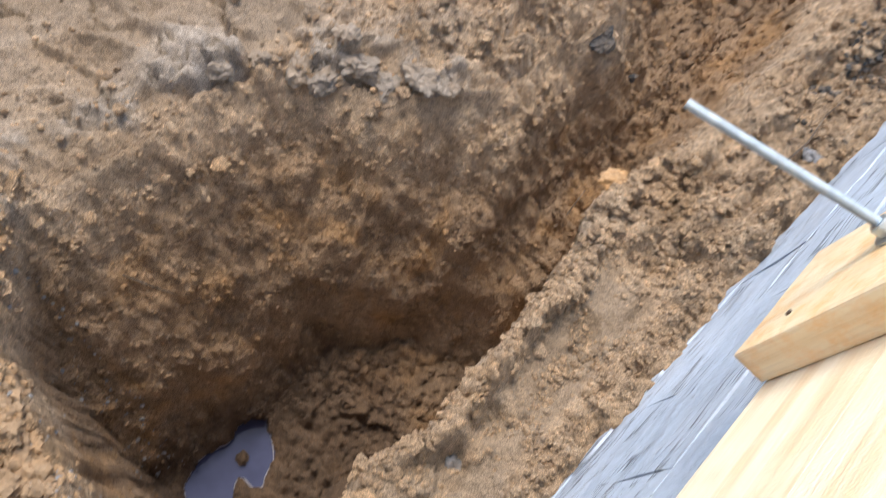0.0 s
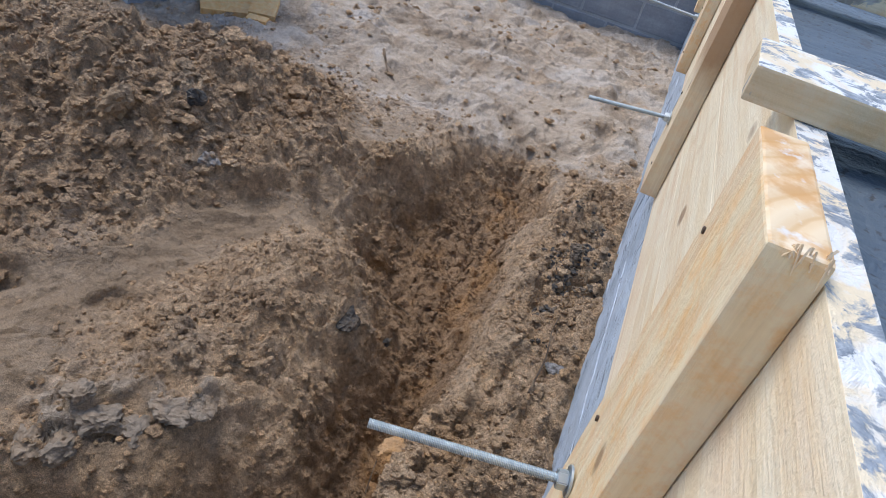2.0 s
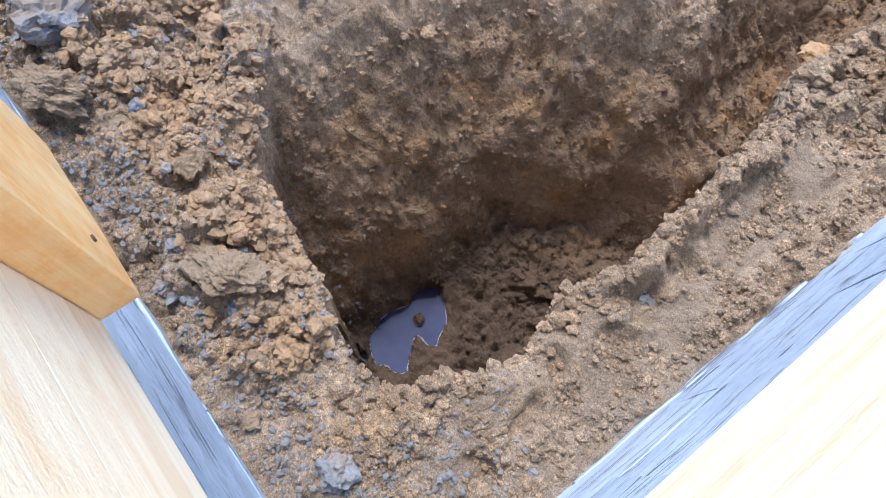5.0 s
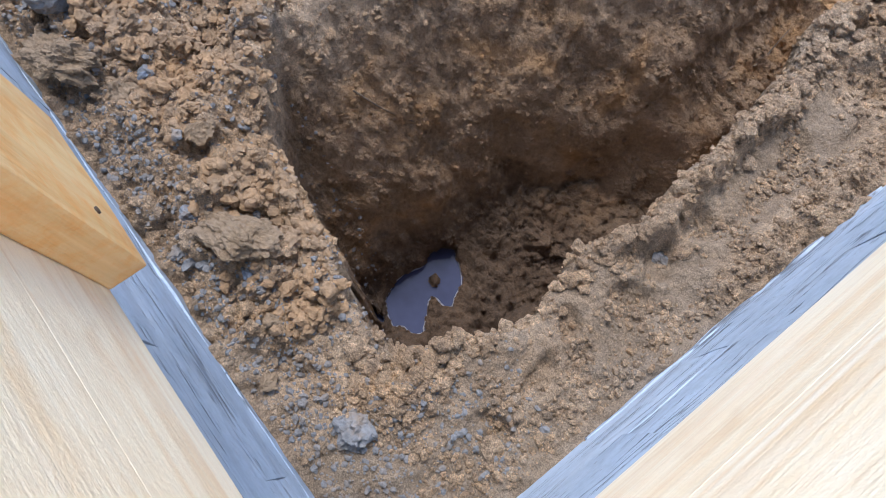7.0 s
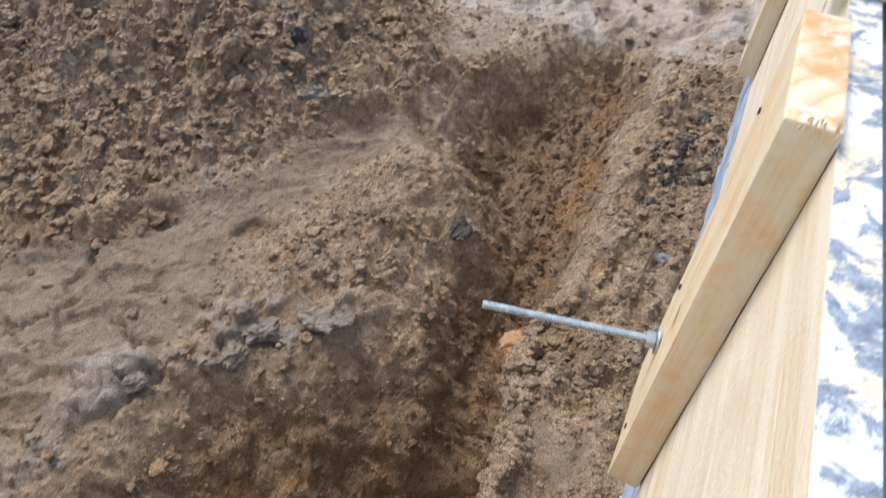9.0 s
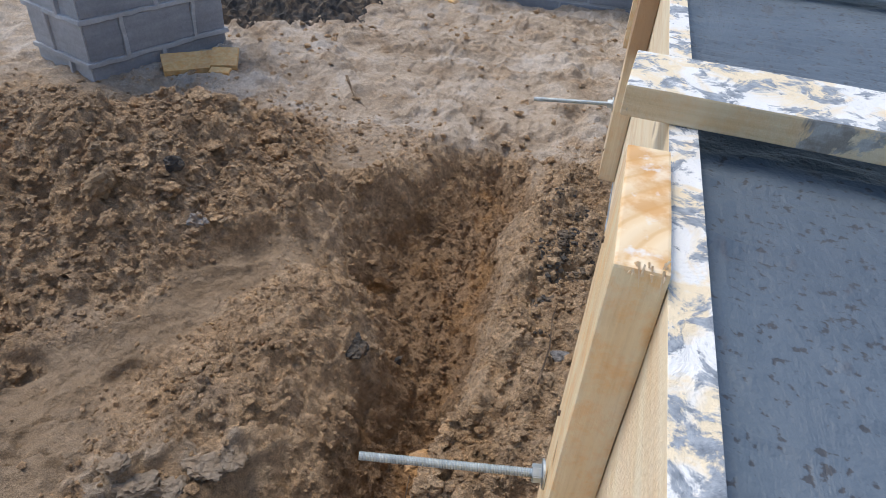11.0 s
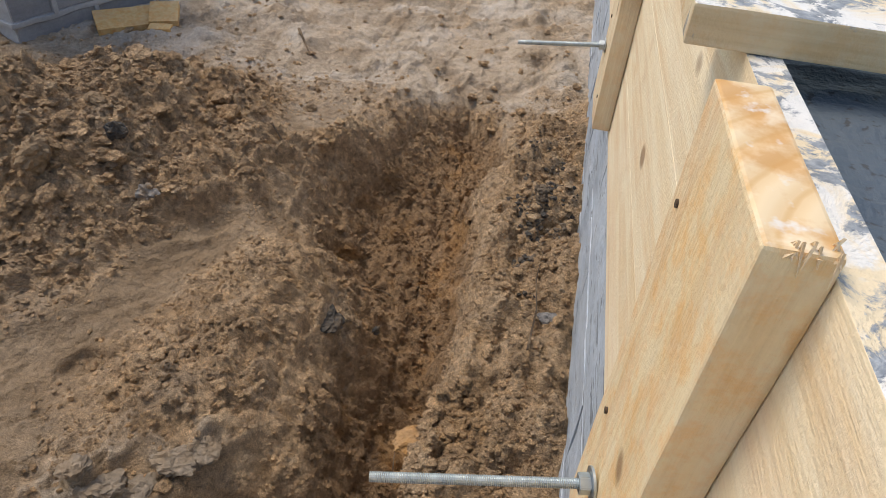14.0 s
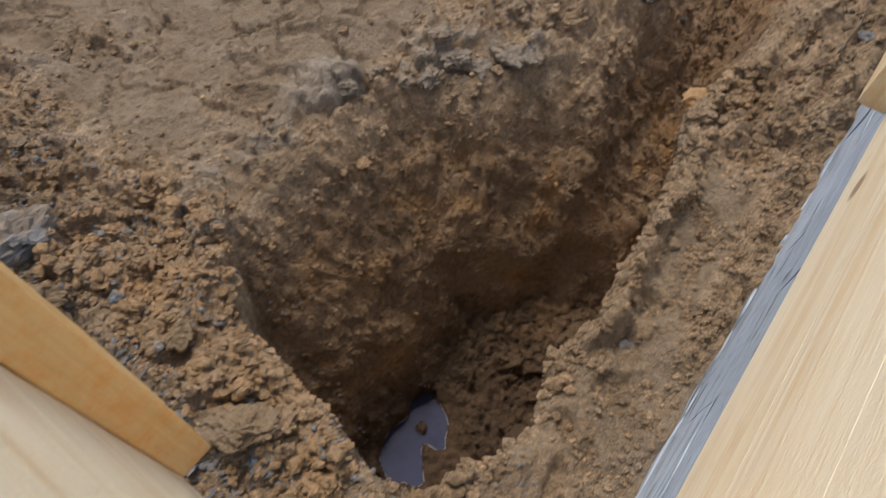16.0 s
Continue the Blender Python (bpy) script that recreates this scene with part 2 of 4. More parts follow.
def block_material(name, base=(0.25, 0.285, 0.34), scored=0.0):
    """Cement-coated block; scored: how much dark trowel scoring runs along it."""
    n = Nodes(name, 0.85)
    w = n.place()
    rough = n.noise(w, 60.0, 5, 0.7)
    cloud = n.noise(w, 4.0, 5, 0.6)
    drag = n.noise(n.place((3.0, 3.0, 26.0)), 1.0, 4, 0.6)
    tone = n.math("ADD", n.math("MULTIPLY", cloud, 0.6), n.math("MULTIPLY", drag, 0.4))
    b = base
    color = n.ramp(tone, [(0.3, tuple(0.72 * v for v in b)), (0.5, b), (0.7, tuple(1.3 * v for v in b))])
    color = n.mix(0.5, color, n.ramp(n.random(), [(0.0, (0.85, 0.86, 0.88)), (1.0, (1.12, 1.1, 1.08))]), "MULTIPLY")
    color = n.mix(0.4, color, n.ramp(rough, [(0.3, (0.7, 0.7, 0.7)), (0.7, (1.2, 1.2, 1.2))]), "MULTIPLY")
    relief = n.math("ADD", rough, drag)
    if scored:
        lines = None
        for lay in ((0.8, 0.8, 11.0), (1.3, 1.3, 19.0)):
            edge = n.math("ABSOLUTE", n.math("SUBTRACT", n.noise(n.place(lay), 1.0, 3, 0.55, 0.5), 0.5))
            line = n.math("MULTIPLY", n.fade(edge, 0.010, 0.003), n.fade(n.noise(w, 9.0, 4, 0.65), 0.46, 0.56))
            lines = line if lines is None else n.math("MAXIMUM", lines, line)
        specks = n.fade(n.noise(w, 55.0, 4, 0.7), 0.63, 0.70)
        color = n.mix(n.math("MULTIPLY", lines, 0.8 * scored), color, (0.075, 0.08, 0.09))
        color = n.mix(n.math("MULTIPLY", specks, 0.55 * scored), color, (0.20, 0.20, 0.20))
        chalk = n.fade(n.noise(n.place((2.0, 2.0, 4.0)), 2.0, 5, 0.65, 0.4), 0.45, 0.70)
        color = n.mix(n.math("MULTIPLY", chalk, 0.4 * scored), color, (0.58, 0.62, 0.67))
        relief = n.math("SUBTRACT", relief, n.math("MULTIPLY", lines, 1.5))
    return n.done(color, relief, 0.7, 0.004)


def concrete_material(name):
    n = Nodes(name, 0.55)
    w = n.place()
    drag = n.noise(n.place((30.0, 9.0, 9.0)), 1.5, 5, 0.6, 0.3)
    pits = n.noise(w, 150.0, 3, 0.5)
    cloud = n.noise(w, 2.3, 4)
    color = n.ramp(cloud, [(0.3, (0.075, 0.10, 0.13)), (0.55, (0.11, 0.145, 0.185)), (0.75, (0.15, 0.19, 0.23))])
    color = n.mix(n.fade(pits, 0.60, 0.66), color, (0.06, 0.065, 0.075))
    color = n.mix(n.fade(drag, 0.62, 0.72), color, (0.09, 0.10, 0.12))
    return n.done(color, n.math("ADD", drag, n.math("MULTIPLY", pits, -0.6)), 0.5, 0.006)


def stone_material(name, base, scale=40.0, dust=0.6):
    n = Nodes(name, 0.9)
    w = n.place()
    a = n.noise(w, scale, 6, 0.7)
    color = n.ramp(a, [(0.3, tuple(0.6 * v for v in base)), (0.55, base), (0.75, tuple(1.35 * v for v in base))])
    color = n.mix(n.math("MULTIPLY", n.fade(n.noise(w, 14.0, 4), 0.46, 0.58), dust), color, (0.36, 0.26, 0.17))
    return n.done(color, a, 1.0, 0.012)


def metal_material(name):
    n = Nodes(name, 0.38)
    n.bsdf.inputs["Metallic"].default_value = 0.85
    own = n.place((1, 1, 1), own=True)
    a = n.noise(own, 60.0, 4)
    return n.done(n.ramp(a, [(0.3, (0.42, 0.48, 0.52)), (0.7, (0.62, 0.68, 0.71))]))


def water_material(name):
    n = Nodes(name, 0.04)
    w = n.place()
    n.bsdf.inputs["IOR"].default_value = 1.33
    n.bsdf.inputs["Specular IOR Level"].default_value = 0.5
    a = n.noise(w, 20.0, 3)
    # the sky's blue reflection is put into the water's base colour
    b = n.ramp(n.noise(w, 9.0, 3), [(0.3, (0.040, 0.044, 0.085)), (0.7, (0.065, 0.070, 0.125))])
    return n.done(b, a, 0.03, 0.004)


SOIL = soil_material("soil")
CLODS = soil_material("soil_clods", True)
PLANK_Y = wood_material("pine_along_y", 1, 1.02, 0.0)
PLANK_DIRTY = wood_material("pine_splashed", 0, 0.80, 0.75, 0.0, 0.6)
BATTEN = wood_material("pine_batten", 2, 1.0, 0.0, 0.0, 0.9)
BATTEN_WARM = wood_material("pine_batten_warm", 2, 0.97, 0.0, 0.0, 0.95)
BATTEN_STAINED = wood_material("pine_batten_stained", 2, 0.95, 0.0, 0.8, 0.5)
END = end_grain_material("pine_end_grain")
BLOCK = block_material("coated_block", (0.41, 0.475, 0.56), 1.0)
COAT_JOINT = block_material("rough_coat", (0.30, 0.33, 0.37), 0.5)
PALE_MORTAR = block_material("pale_mortar", (0.42, 0.44, 0.47))
GREYBLOCK = block_material("grey_block", (0.29, 0.31, 0.345))
CONCRETE = concrete_material("fresh_concrete")
STEEL = metal_material("zinc_steel")
WATER = water_material("puddle_sky_tint")
STONE = stone_material("grey_stone", (0.27, 0.265, 0.265))
CRUST = stone_material("grey_crust", (0.31, 0.255, 0.20), 55.0, 0.5)
GRIT = stone_material("grey_grit", (0.27, 0.262, 0.26), 60.0, 0.35)
STONE_BLUE = stone_material("blue_stone", (0.24, 0.265, 0.305))
STONE_TAN = stone_material("sandy_lump", (0.36, 0.25, 0.15), 90.0)
PILE = stone_material("dark_slag", (0.060, 0.057, 0.055), 30.0, 0.35)
ROOT = stone_material("root_bark", (0.13, 0.09, 0.06), 120.0)
OCHRE = stone_material("ochre_soil", (0.46, 0.29, 0.155), 70.0, 0.5)
ORANGE = stone_material("orange_clay", (0.58, 0.33, 0.14), 60.0, 0.35)


# ---- mesh helpers ----
def part(name, bm, material, parent=None, label=""):
    me = bpy.data.meshes.new(name)
    bm.to_mesh(me)
    bm.free()
    for m in material if isinstance(material, (list, tuple)) else [material]:
        me.materials.append(m)
    ob = new(name, me)
    ob.parent = parent
    return tagged(ob, label=label) if label else ob


def empty(name, at, label, category, group="", kind=""):
    ob = new(name)
    ob.location = at
    ob.empty_display_size = 0.05
    return tagged(ob, label, category, group, kind)


def box(lo, hi, bevel=0.002, cuts=0, wobble=0.0, seed=0):
    """A sawn box, with broken edges and a little unevenness."""
    bm = bmesh.new()
    bmesh.ops.create_cube(bm, size=1)
    lo, hi = Vector(lo), Vector(hi)
    for v in bm.verts:
        v.co = Vector((lo[k] + (v.co[k] + 0.5) * (hi[k] - lo[k]) for k in range(3)))
    if bevel:
        bmesh.ops.bevel(bm, geom=bm.edges[:], offset=bevel, segments=2, affect="EDGES", profile=0.6)
    if cuts:
        long = [e for e in bm.edges if e.calc_length() > 0.1]
        bmesh.ops.subdivide_edges(bm, edges=long, cuts=cuts, use_grid_fill=True)
    if wobble:
        for v in bm.verts:
            p = v.co * 14 + Vector((seed, seed * 0.7, 0))
            v.co += noise.noise_vector(p) * wobble
    return bm


def tube(points, radii, sides=6):
    bm = bmesh.new()
    rings = []
    for k, p in enumerate(points):
        p = Vector(p)
        d = (Vector(points[min(k + 1, len(points) - 1)]) - Vector(points[max(k - 1, 0)])).normalized()
        a = d.orthogonal().normalized()
        b = d.cross(a)
        r = radii[k] if isinstance(radii, (list, tuple)) else radii
        rings.append([bm.verts.new(p + (a * math.cos(s) + b * math.sin(s)) * r) for s in (2 * math.pi * i / sides for i in range(sides))])
    for r0, r1 in zip(rings, rings[1:]):
        for i in range(sides):
            bm.faces.new((r0[i], r0[(i + 1) % sides], r1[(i + 1) % sides], r1[i]))
    bm.faces.new(rings[0][::-1])
    bm.faces.new(rings[-1])
    bmesh.ops.recalc_face_normals(bm, faces=bm.faces[:])
    return bm


def lump(size, rough=0.35, detail=3, seed=0, flat=0.0):
    """A broken stone or clod."""
    bm = bmesh.new()
    bmesh.ops.create_icosphere(bm, subdivisions=detail, radius=1)
    rng = random.Random(seed)
    off = Vector((rng.random() * 50, rng.random() * 50, rng.random() * 50))
    planes = [(Vector((rng.uniform(-1, 1), rng.uniform(-1, 1), rng.uniform(-1, 1))).normalized(), rng.uniform(0.55, 0.85)) for _ in range(9)]
    for v in bm.verts:
        for n, d in planes:
            over = v.co.dot(n) - d
            if over > 0:
                v.co -= n * over * 0.85
        v.co *= 1 + rough * (noise.noise(v.co * 1.4 + off) + 0.5 * noise.noise(v.co * 4 + off) + 0.3 * noise.noise(v.co * 9 + off))
        v.co = Vector((v.co.x * size[0], v.co.y * size[1], v.co.z * size[2]))
    return bm


# ---- ground ----
PERM = np.random.RandomState(5).permutation(4096)


def hash2(i, j, seed):
    return PERM[(PERM[(i + seed * 131) & 4095] + j) & 4095]


def perlin(x, y, seed=0):
    i, j = np.floor(x).astype(int), np.floor(y).astype(int)
    u, v = x - i, y - j
    su, sv = u * u * u * (u * (u * 6 - 15) + 10), v * v * v * (v * (v * 6 - 15) + 10)

    def g(di, dj):
        a = hash2(i + di, j + dj, seed) * (2 * math.pi / 4096)
        return np.cos(a) * (u - di) + np.sin(a) * (v - dj)

    top = g(0, 0) * (1 - su) + g(1, 0) * su
    low = g(0, 1) * (1 - su) + g(1, 1) * su
    return 1.5 * (top * (1 - sv) + low * sv)


def fractal(x, y, octaves, seed=0, gain=0.5):
    total, amp = np.zeros_like(x), 1.0
    for k in range(octaves):
        total += amp * perlin(x * 2 ** k, y * 2 ** k, seed + k)
        amp *= gain
    return total


def clods(x, y, size, seed=0, fill=0.7):
    """Rounded lumps of about that size, 0 to 1 high."""
    x, y = x / size, y / size
    i, j = np.floor(x).astype(int), np.floor(y).astype(int)
    best = np.zeros_like(x)
    for di in (-1, 0, 1):
        for dj in (-1, 0, 1):
            a, b = hash2(i + di, j + dj, seed), hash2(i + di, j + dj, seed + 7)
            c, d = hash2(i + di, j + dj, seed + 13), hash2(i + di, j + dj, seed + 23)
            r = 0.3 + 0.5 * (c / 4096)
            q = 1 - ((x - i - di - a / 4096) ** 2 + (y - j - dj - b / 4096) ** 2) / r ** 2
            h = np.sqrt(np.clip(q, 0, 1)) * r * (d < fill * 4096)
            best = np.maximum(best, h)
    return best


def plates(x, y, size, seed=0):
    """A crust broken into plates: the distance to the nearest crack, and a number for each plate."""
    x, y = x / size, y / size
    i, j = np.floor(x).astype(int), np.floor(y).astype(int)
    f1, f2, own = np.full_like(x, 9.0), np.full_like(x, 9.0), np.zeros_like(x)
    for di in (-1, 0, 1):
        for dj in (-1, 0, 1):
            a, b = hash2(i + di, j + dj, seed), hash2(i + di, j + dj, seed + 7)
            d = np.hypot(x - i - di - a / 4096, y - j - dj - b / 4096)
            own = np.where(d < f1, a / 4096, own)
            f2 = np.where(d < f1, f1, np.minimum(f2, d))
            f1 = np.minimum(f1, d)
    return f2 - f1, own


def line_distance(x, y, pts):
    best = np.full_like(x, 1e9)
    for (x0, y0), (x1, y1) in zip(pts, pts[1:]):
        dx, dy = x1 - x0, y1 - y0
        t = np.clip(((x - x0) * dx + (y - y0) * dy) / (dx * dx + dy * dy), 0, 1)
        best = np.minimum(best, np.hypot(x - x0 - t * dx, y - y0 - t * dy))
    return best


def inside(x, y, pts):
    odd = np.zeros(x.shape, bool)
    for (x0, y0), (x1, y1) in zip(pts, pts[1:] + pts[:1]):
        cross = (y0 > y) != (y1 > y)
        odd ^= cross & (x < (x1 - x0) * (y - y0) / ((y1 - y0) or 1e-9) + x0)
    return odd


def step(v, a, b):
    t = np.clip((v - a) / (b - a), 0, 1)
    return t * t * (3 - 2 * t)


# the lip of the pit: the gentle side towards the heap, and the steep side towards the walls
GENTLE = [(-0.95, -0.32), (-0.95, -0.2), (-0.94, -0.08), (-0.97, 0.06), (-0.95, 0.18), (-0.86, 0.28), (-0.78, 0.36), (-0.71, 0.43), (-0.60, 0.56),
          (-0.61, 0.83), (-0.62, 1.0), (-0.72, 1.16), (-0.84, 1.3), (-0.86, 1.6), (-0.80, 1.74), (-0.74, 1.95), (-0.60, 2.3)]
STEEP = [(-0.60, 2.3), (-0.4, 2.35), (-0.24, 2.1), (-0.24, 1.89), (-0.28, 1.61), (-0.22, 1.32), (-0.22, 1.0), (-0.25, 0.83), (-0.25, 0.66), (-0.28, 0.56), (-0.24, 0.42), (-0.21, 0.28), (-0.20, 0.1),
         (-0.18, -0.05), (-0.20, -0.2), (-0.18, -0.33), (-0.20, -0.42), (-0.24, -0.53), (-0.33, -0.575), (-0.42, -0.56), (-0.5, -0.53), (-0.6, -0.51), (-0.71, -0.48), (-0.83, -0.42), (-0.95, -0.32)]
RIM = GENTLE + STEEP[1:-1]


POOLS = [[(-0.53, -0.21), (-0.488, -0.19), (-0.435, -0.225), (-0.36, -0.305), (-0.375, -0.335), (-0.42, -0.34), (-0.415, -0.37), (-0.345, -0.425), (-0.375, -0.45), (-0.415, -0.455), (-0.425, -0.49),
          (-0.47, -0.47), (-0.515, -0.424), (-0.535, -0.39), (-0.50, -0.32), (-0.535, -0.27)], [(-0.54, -0.53), (-0.485, -0.485), (-0.44, -0.50), (-0.455, -0.53)]]
ISLE = [(-0.48, -0.29), (-0.447, -0.288), (-0.435, -0.32), (-0.467, -0.325)]
POOL = -0.722


def rounded(pts):
    """The outline with its corners cut twice."""
    for _ in range(2):
        pts = [(a[0] * (1 - s) + c[0] * s, a[1] * (1 - s) + c[1] * s) for a, c in zip(pts, pts[1:] + pts[:1]) for s in (0.25, 0.75)]
    return pts


def surface(x, y):
    """The ground's height, before the grid's own sideways shift, and how loose the soil is there."""
    wx = x + 0.03 * fractal(x * 3.5, y * 3.5, 4, 11)
    wy = y + 0.03 * fractal(x * 3.5, y * 3.5, 4, 17)
    near = step(np.hypot(x + 0.8, y - 0.8), 8.0, 4.0)
    z = 0.016 * fractal(x * 1.1, y * 1.1, 4, 1) * near
    # loose soil thrown up beside the pit
    ridge = line_distance(x, y, [(-3.6, 0.4), (-2.5, 0.98), (-1.85, 1.28), (-1.5, 1.5)])
    heap = 0.215 * np.exp(-(ridge / 0.46) ** 2.6) + 0.06 * np.exp(-(line_distance(x, y, [(-3.2, 0.0), (-2.0, 0.6), (-1.45, 1.1)]) / 0.3) ** 2)
    heap *= 1 + 0.35 * fractal(wx * 3.4, wy * 3.4, 4, 41)
    z = z + heap
    # rough banks along both walls and the lip towards them
    bank = step(-x, 0.26, 0.16) * step(y, 0.40, 0.70) * step(y, 2.6, 1.8)
    z = z + bank * 0.04 * (0.6 + fractal(x * 6, y * 6, 3, 61))
    west = step(y, -0.25, -0.45) * step(-x, 0.30, 0.5) * step(-x, 2.4, 1.7)
    z = z + west * (0.02 + 0.03 * fractal(x * 5, y * 5, 3, 71)) * step(y, -0.80, -0.68)
    # the crumbly shoulder between the trodden strip and the trench
    shoulder = np.exp(-(line_distance(wx, wy, [(-0.80, 0.62), (-0.76, 0.85), (-0.72, 1.0)]) / 0.13) ** 2)
    spur = np.exp(-(line_distance(wx, wy, [(-0.98, 1.32), (-0.86, 1.62), (-0.80, 1.8)]) / 0.12) ** 2)
    z = z + 0.05 * shoulder + 0.05 * spur
    # the pit
    gentle, steep = line_distance(wx, wy, GENTLE), line_distance(wx, wy, STEEP)
    within = inside(wx, wy, RIM)
    deep = step(y, 0.75, 0.30)
    floor = 0.24 + 0.15 * step(y, 1.15, 0.80) + 0.36 * step(y, 0.70, 0.12) - 0.05 * step(y, 1.4, 2.2)
    lip = -0.045 * (1 - np.exp(-gentle / 0.05)) * (1 + fractal(x * 4, y * 4, 2, 77)) * deep
    gs = lip + gentle * (1.42 + 0.05 * step(y, 1.15, 1.45)) + 1.8 * np.clip(gentle - 0.31, 0, 9) * deep
    st = steep * (6.0 + 16.0 * step(y, 1.0, 0.75) + 3 * fractal(x * 5, y * 5, 2, 79)) * step(y, 2.5, 1.7) + 1.5 * steep
    st = st * (0.6 + 0.4 * step(y, 1.2, 0.5))
    depth = np.clip(np.minimum(gs, st), 1e-4, 9)
    depth = (depth ** -5.0 + floor ** -5.0) ** -0.2
    cut = np.where(within, depth, 0)
    dug = step(cut, 0.01, 0.12)
    rim = np.minimum(gentle, steep)
    z = z - cut - np.where(within, 0, 0.022 * np.exp(-(gentle / 0.03) ** 2) + 0.008 * np.exp(-(steep / 0.012) ** 2))
    # the crumbly berm on the near lip and the one against the wall's foot
    berm = np.exp(-((steep - 0.03) / 0.032) ** 2) * step(y, -0.25, 0.05) * step(y, 1.0, 0.8) * step(-x, 0.45, 0.35) * (~within)
    foot = step(x, -0.055, 0.0) * step(y, -0.15, 0.1) * step(y, 1.4, 1.1)
    z = z + 0.026 * berm * (1 + 0.8 * fractal(x * 9, y * 9, 3, 281)) + 0.022 * foot * (1 + 0.8 * fractal(x * 8, y * 8, 3, 283))
    # a gully behind the cut block on the trench's edge
    gully = np.exp(-(line_distance(wx, wy, [(-0.90, 1.30), (-0.76, 1.20), (-0.66, 1.04)]) / 0.035) ** 2)
    z = z - 0.05 * gully
    # prints of boots
    for px, py, r, turn in ((-0.115, -0.10, 0.05, 0.6), (-0.07, -0.18, 0.04, 2.4), (-0.11, 0.02, 0.035, 1.0), (-0.09, -0.40, 0.045, 0.2), (-0.05, -0.52, 0.04, 1.5), (-0.12, -0.30, 0.035, 0.9), (-0.12, 0.28, 0.05, 0.5), (-1.05, 0.60, 0.07, 2.0), (-1.30, 0.50, 0.09, 2.4), (-0.95, 0.1, 0.06, 1.2)):
        dx, dy = x - px, y - py
        d = np.hypot(dx, dy)
        side = step(np.cos(np.arctan2(dy, dx) - turn), -0.1, 0.5)
        z = z - 0.020 * step(d, r + 0.006, r - 0.004) * side - 0.010 * step(d, r + 0.01, r - 0.02)
    # skid marks on the trodden strip
    strip = line_distance(x, y, [(-1.30, 0.60), (-1.12, 0.95), (-1.02, 1.25), (-0.96, 1.5), (-1.0, 1.85)])
    trod = np.exp(-(strip / 0.14) ** 4)
    z = z - 0.012 * trod + 0.008 * trod * np.abs(np.sin(22 * (x * 0.75 - y * 0.62) + 2 * fractal(x * 3, y * 3, 2, 55))) ** 6
    # folds that boots left in the damp sand
    ux, uy = x * 0.82 + y * 0.57, y * 0.82 - x * 0.57
    fold = np.clip(1 - 3.2 * np.abs(fractal(ux * 2.2 + 0.5 * perlin(x * 4, y * 4, 301), uy * 5.5, 2, 303)), 0, 1) ** 1.5
    flat = trod + 0.8 * step(-x, 0.95, 1.05) * step(y, 0.62, 0.42) + 0.9 * step(y, 1.95, 2.4)
    # crumbs: coarse where the soil is loose, fine where it is trodden
    back = step(-x, 0.95, 1.05) * step(y, 0.55, 0.35)
    ledge = step(-x, 0.22, 0.16) * step(y, 0.50, 0.35)
    far = step(y, 1.9, 2.4)
    z = z + ledge * (0.014 * fractal(x * 7, y * 5, 4, 241) + 0.008 * np.abs(fractal(x * 16, y * 12, 3, 251)))
    apron = step(line_distance(wx, wy, [(-2.6, 0.15), (-1.75, 0.62), (-1.48, 0.88), (-1.42, 1.2)]), 0.46, 0.30)
    back = back * (1 - apron)
    flat = flat * (1 - apron)
    z = z + 0.025 * apron * near
    z = z + near * np.clip(flat, 0, 1) * (0.030 * fold * step(perlin(x * 2.3, y * 2.3, 305), -0.25, 0.2) + 0.012 * fractal(x * 3.2, y * 3.2, 3, 307)) * np.where(within, 0, 1)
    loose = np.clip(0.35 + apron + step(heap, 0.02, 0.06) + bank + west + shoulder + spur + 0.8 * dug * (1 - 0.45 * deep) - trod - 0.45 * back - 0.45 * ledge * (1 - np.maximum(berm, foot)) + 0.6 * np.maximum(berm, foot) - 0.3 * far, 0, 1)
    loose = np.clip(loose + 0.3 * fractal(x * 4, y * 4, 3, 83), 0.04, 1) * near
    pool = np.zeros(x.shape, bool)
    shore = np.zeros(x.shape)
    m = cut > 0.45
    if m.any():
        px, py = x[m], y[m]
        qx, qy = px + 0.012 * fractal(px * 14, py * 14, 3, 201), py + 0.012 * fractal(px * 14, py * 14, 3, 203)
        pool[m] = (inside(qx, qy, rounded(POOLS[0])) | inside(qx, qy, rounded(POOLS[1]))) & ~inside(px, py, rounded(ISLE))
        rim_d = np.minimum(line_distance(qx, qy, POOLS[0] + POOLS[0][:1]), line_distance(qx, qy, POOLS[1] + POOLS[1][:1]))
        wet = 0.030 * clods(px, py, 0.05, 261, 0.5) + 0.026 * clods(px, py, 0.027, 263, 0.7) + 0.018 * clods(px, py, 0.014, 265, 0.7) + 0.03 * np.abs(fractal(px * 7, py * 7, 3, 267))
        shore[m] = step(rim_d, 0.0, 0.05) * wet + 0.10 * step(py, -0.22, 0.15) * step(rim_d, 0.01, 0.12)
    lumps = 0.040 * clods(wx, wy, 0.085, 3, 0.35) + 0.034 * clods(wx, wy, 0.046, 19, 0.5) + 0.022 * clods(x, y, 0.024, 31, 0.6)
    lumps = lumps + np.maximum(apron, step(heap, 0.03, 0.09)) * (0.035 * clods(wx, wy, 0.12, 207, 0.4) + 0.012 * clods(wx, wy, 0.06, 211, 0.5))
    z = z + loose * lumps * (1 - 0.45 * dug * deep) + near * 0.010 * clods(x, y, 0.017, 37, 0.25 )
    z = z + near * (0.005 + 0.012 * loose) * fractal(x * 9, y * 9, 4, 91, 0.6) + 0.011 * dug * fractal(x * 4, y * 6, 4, 97) * step(cut, 0.72, 0.5)
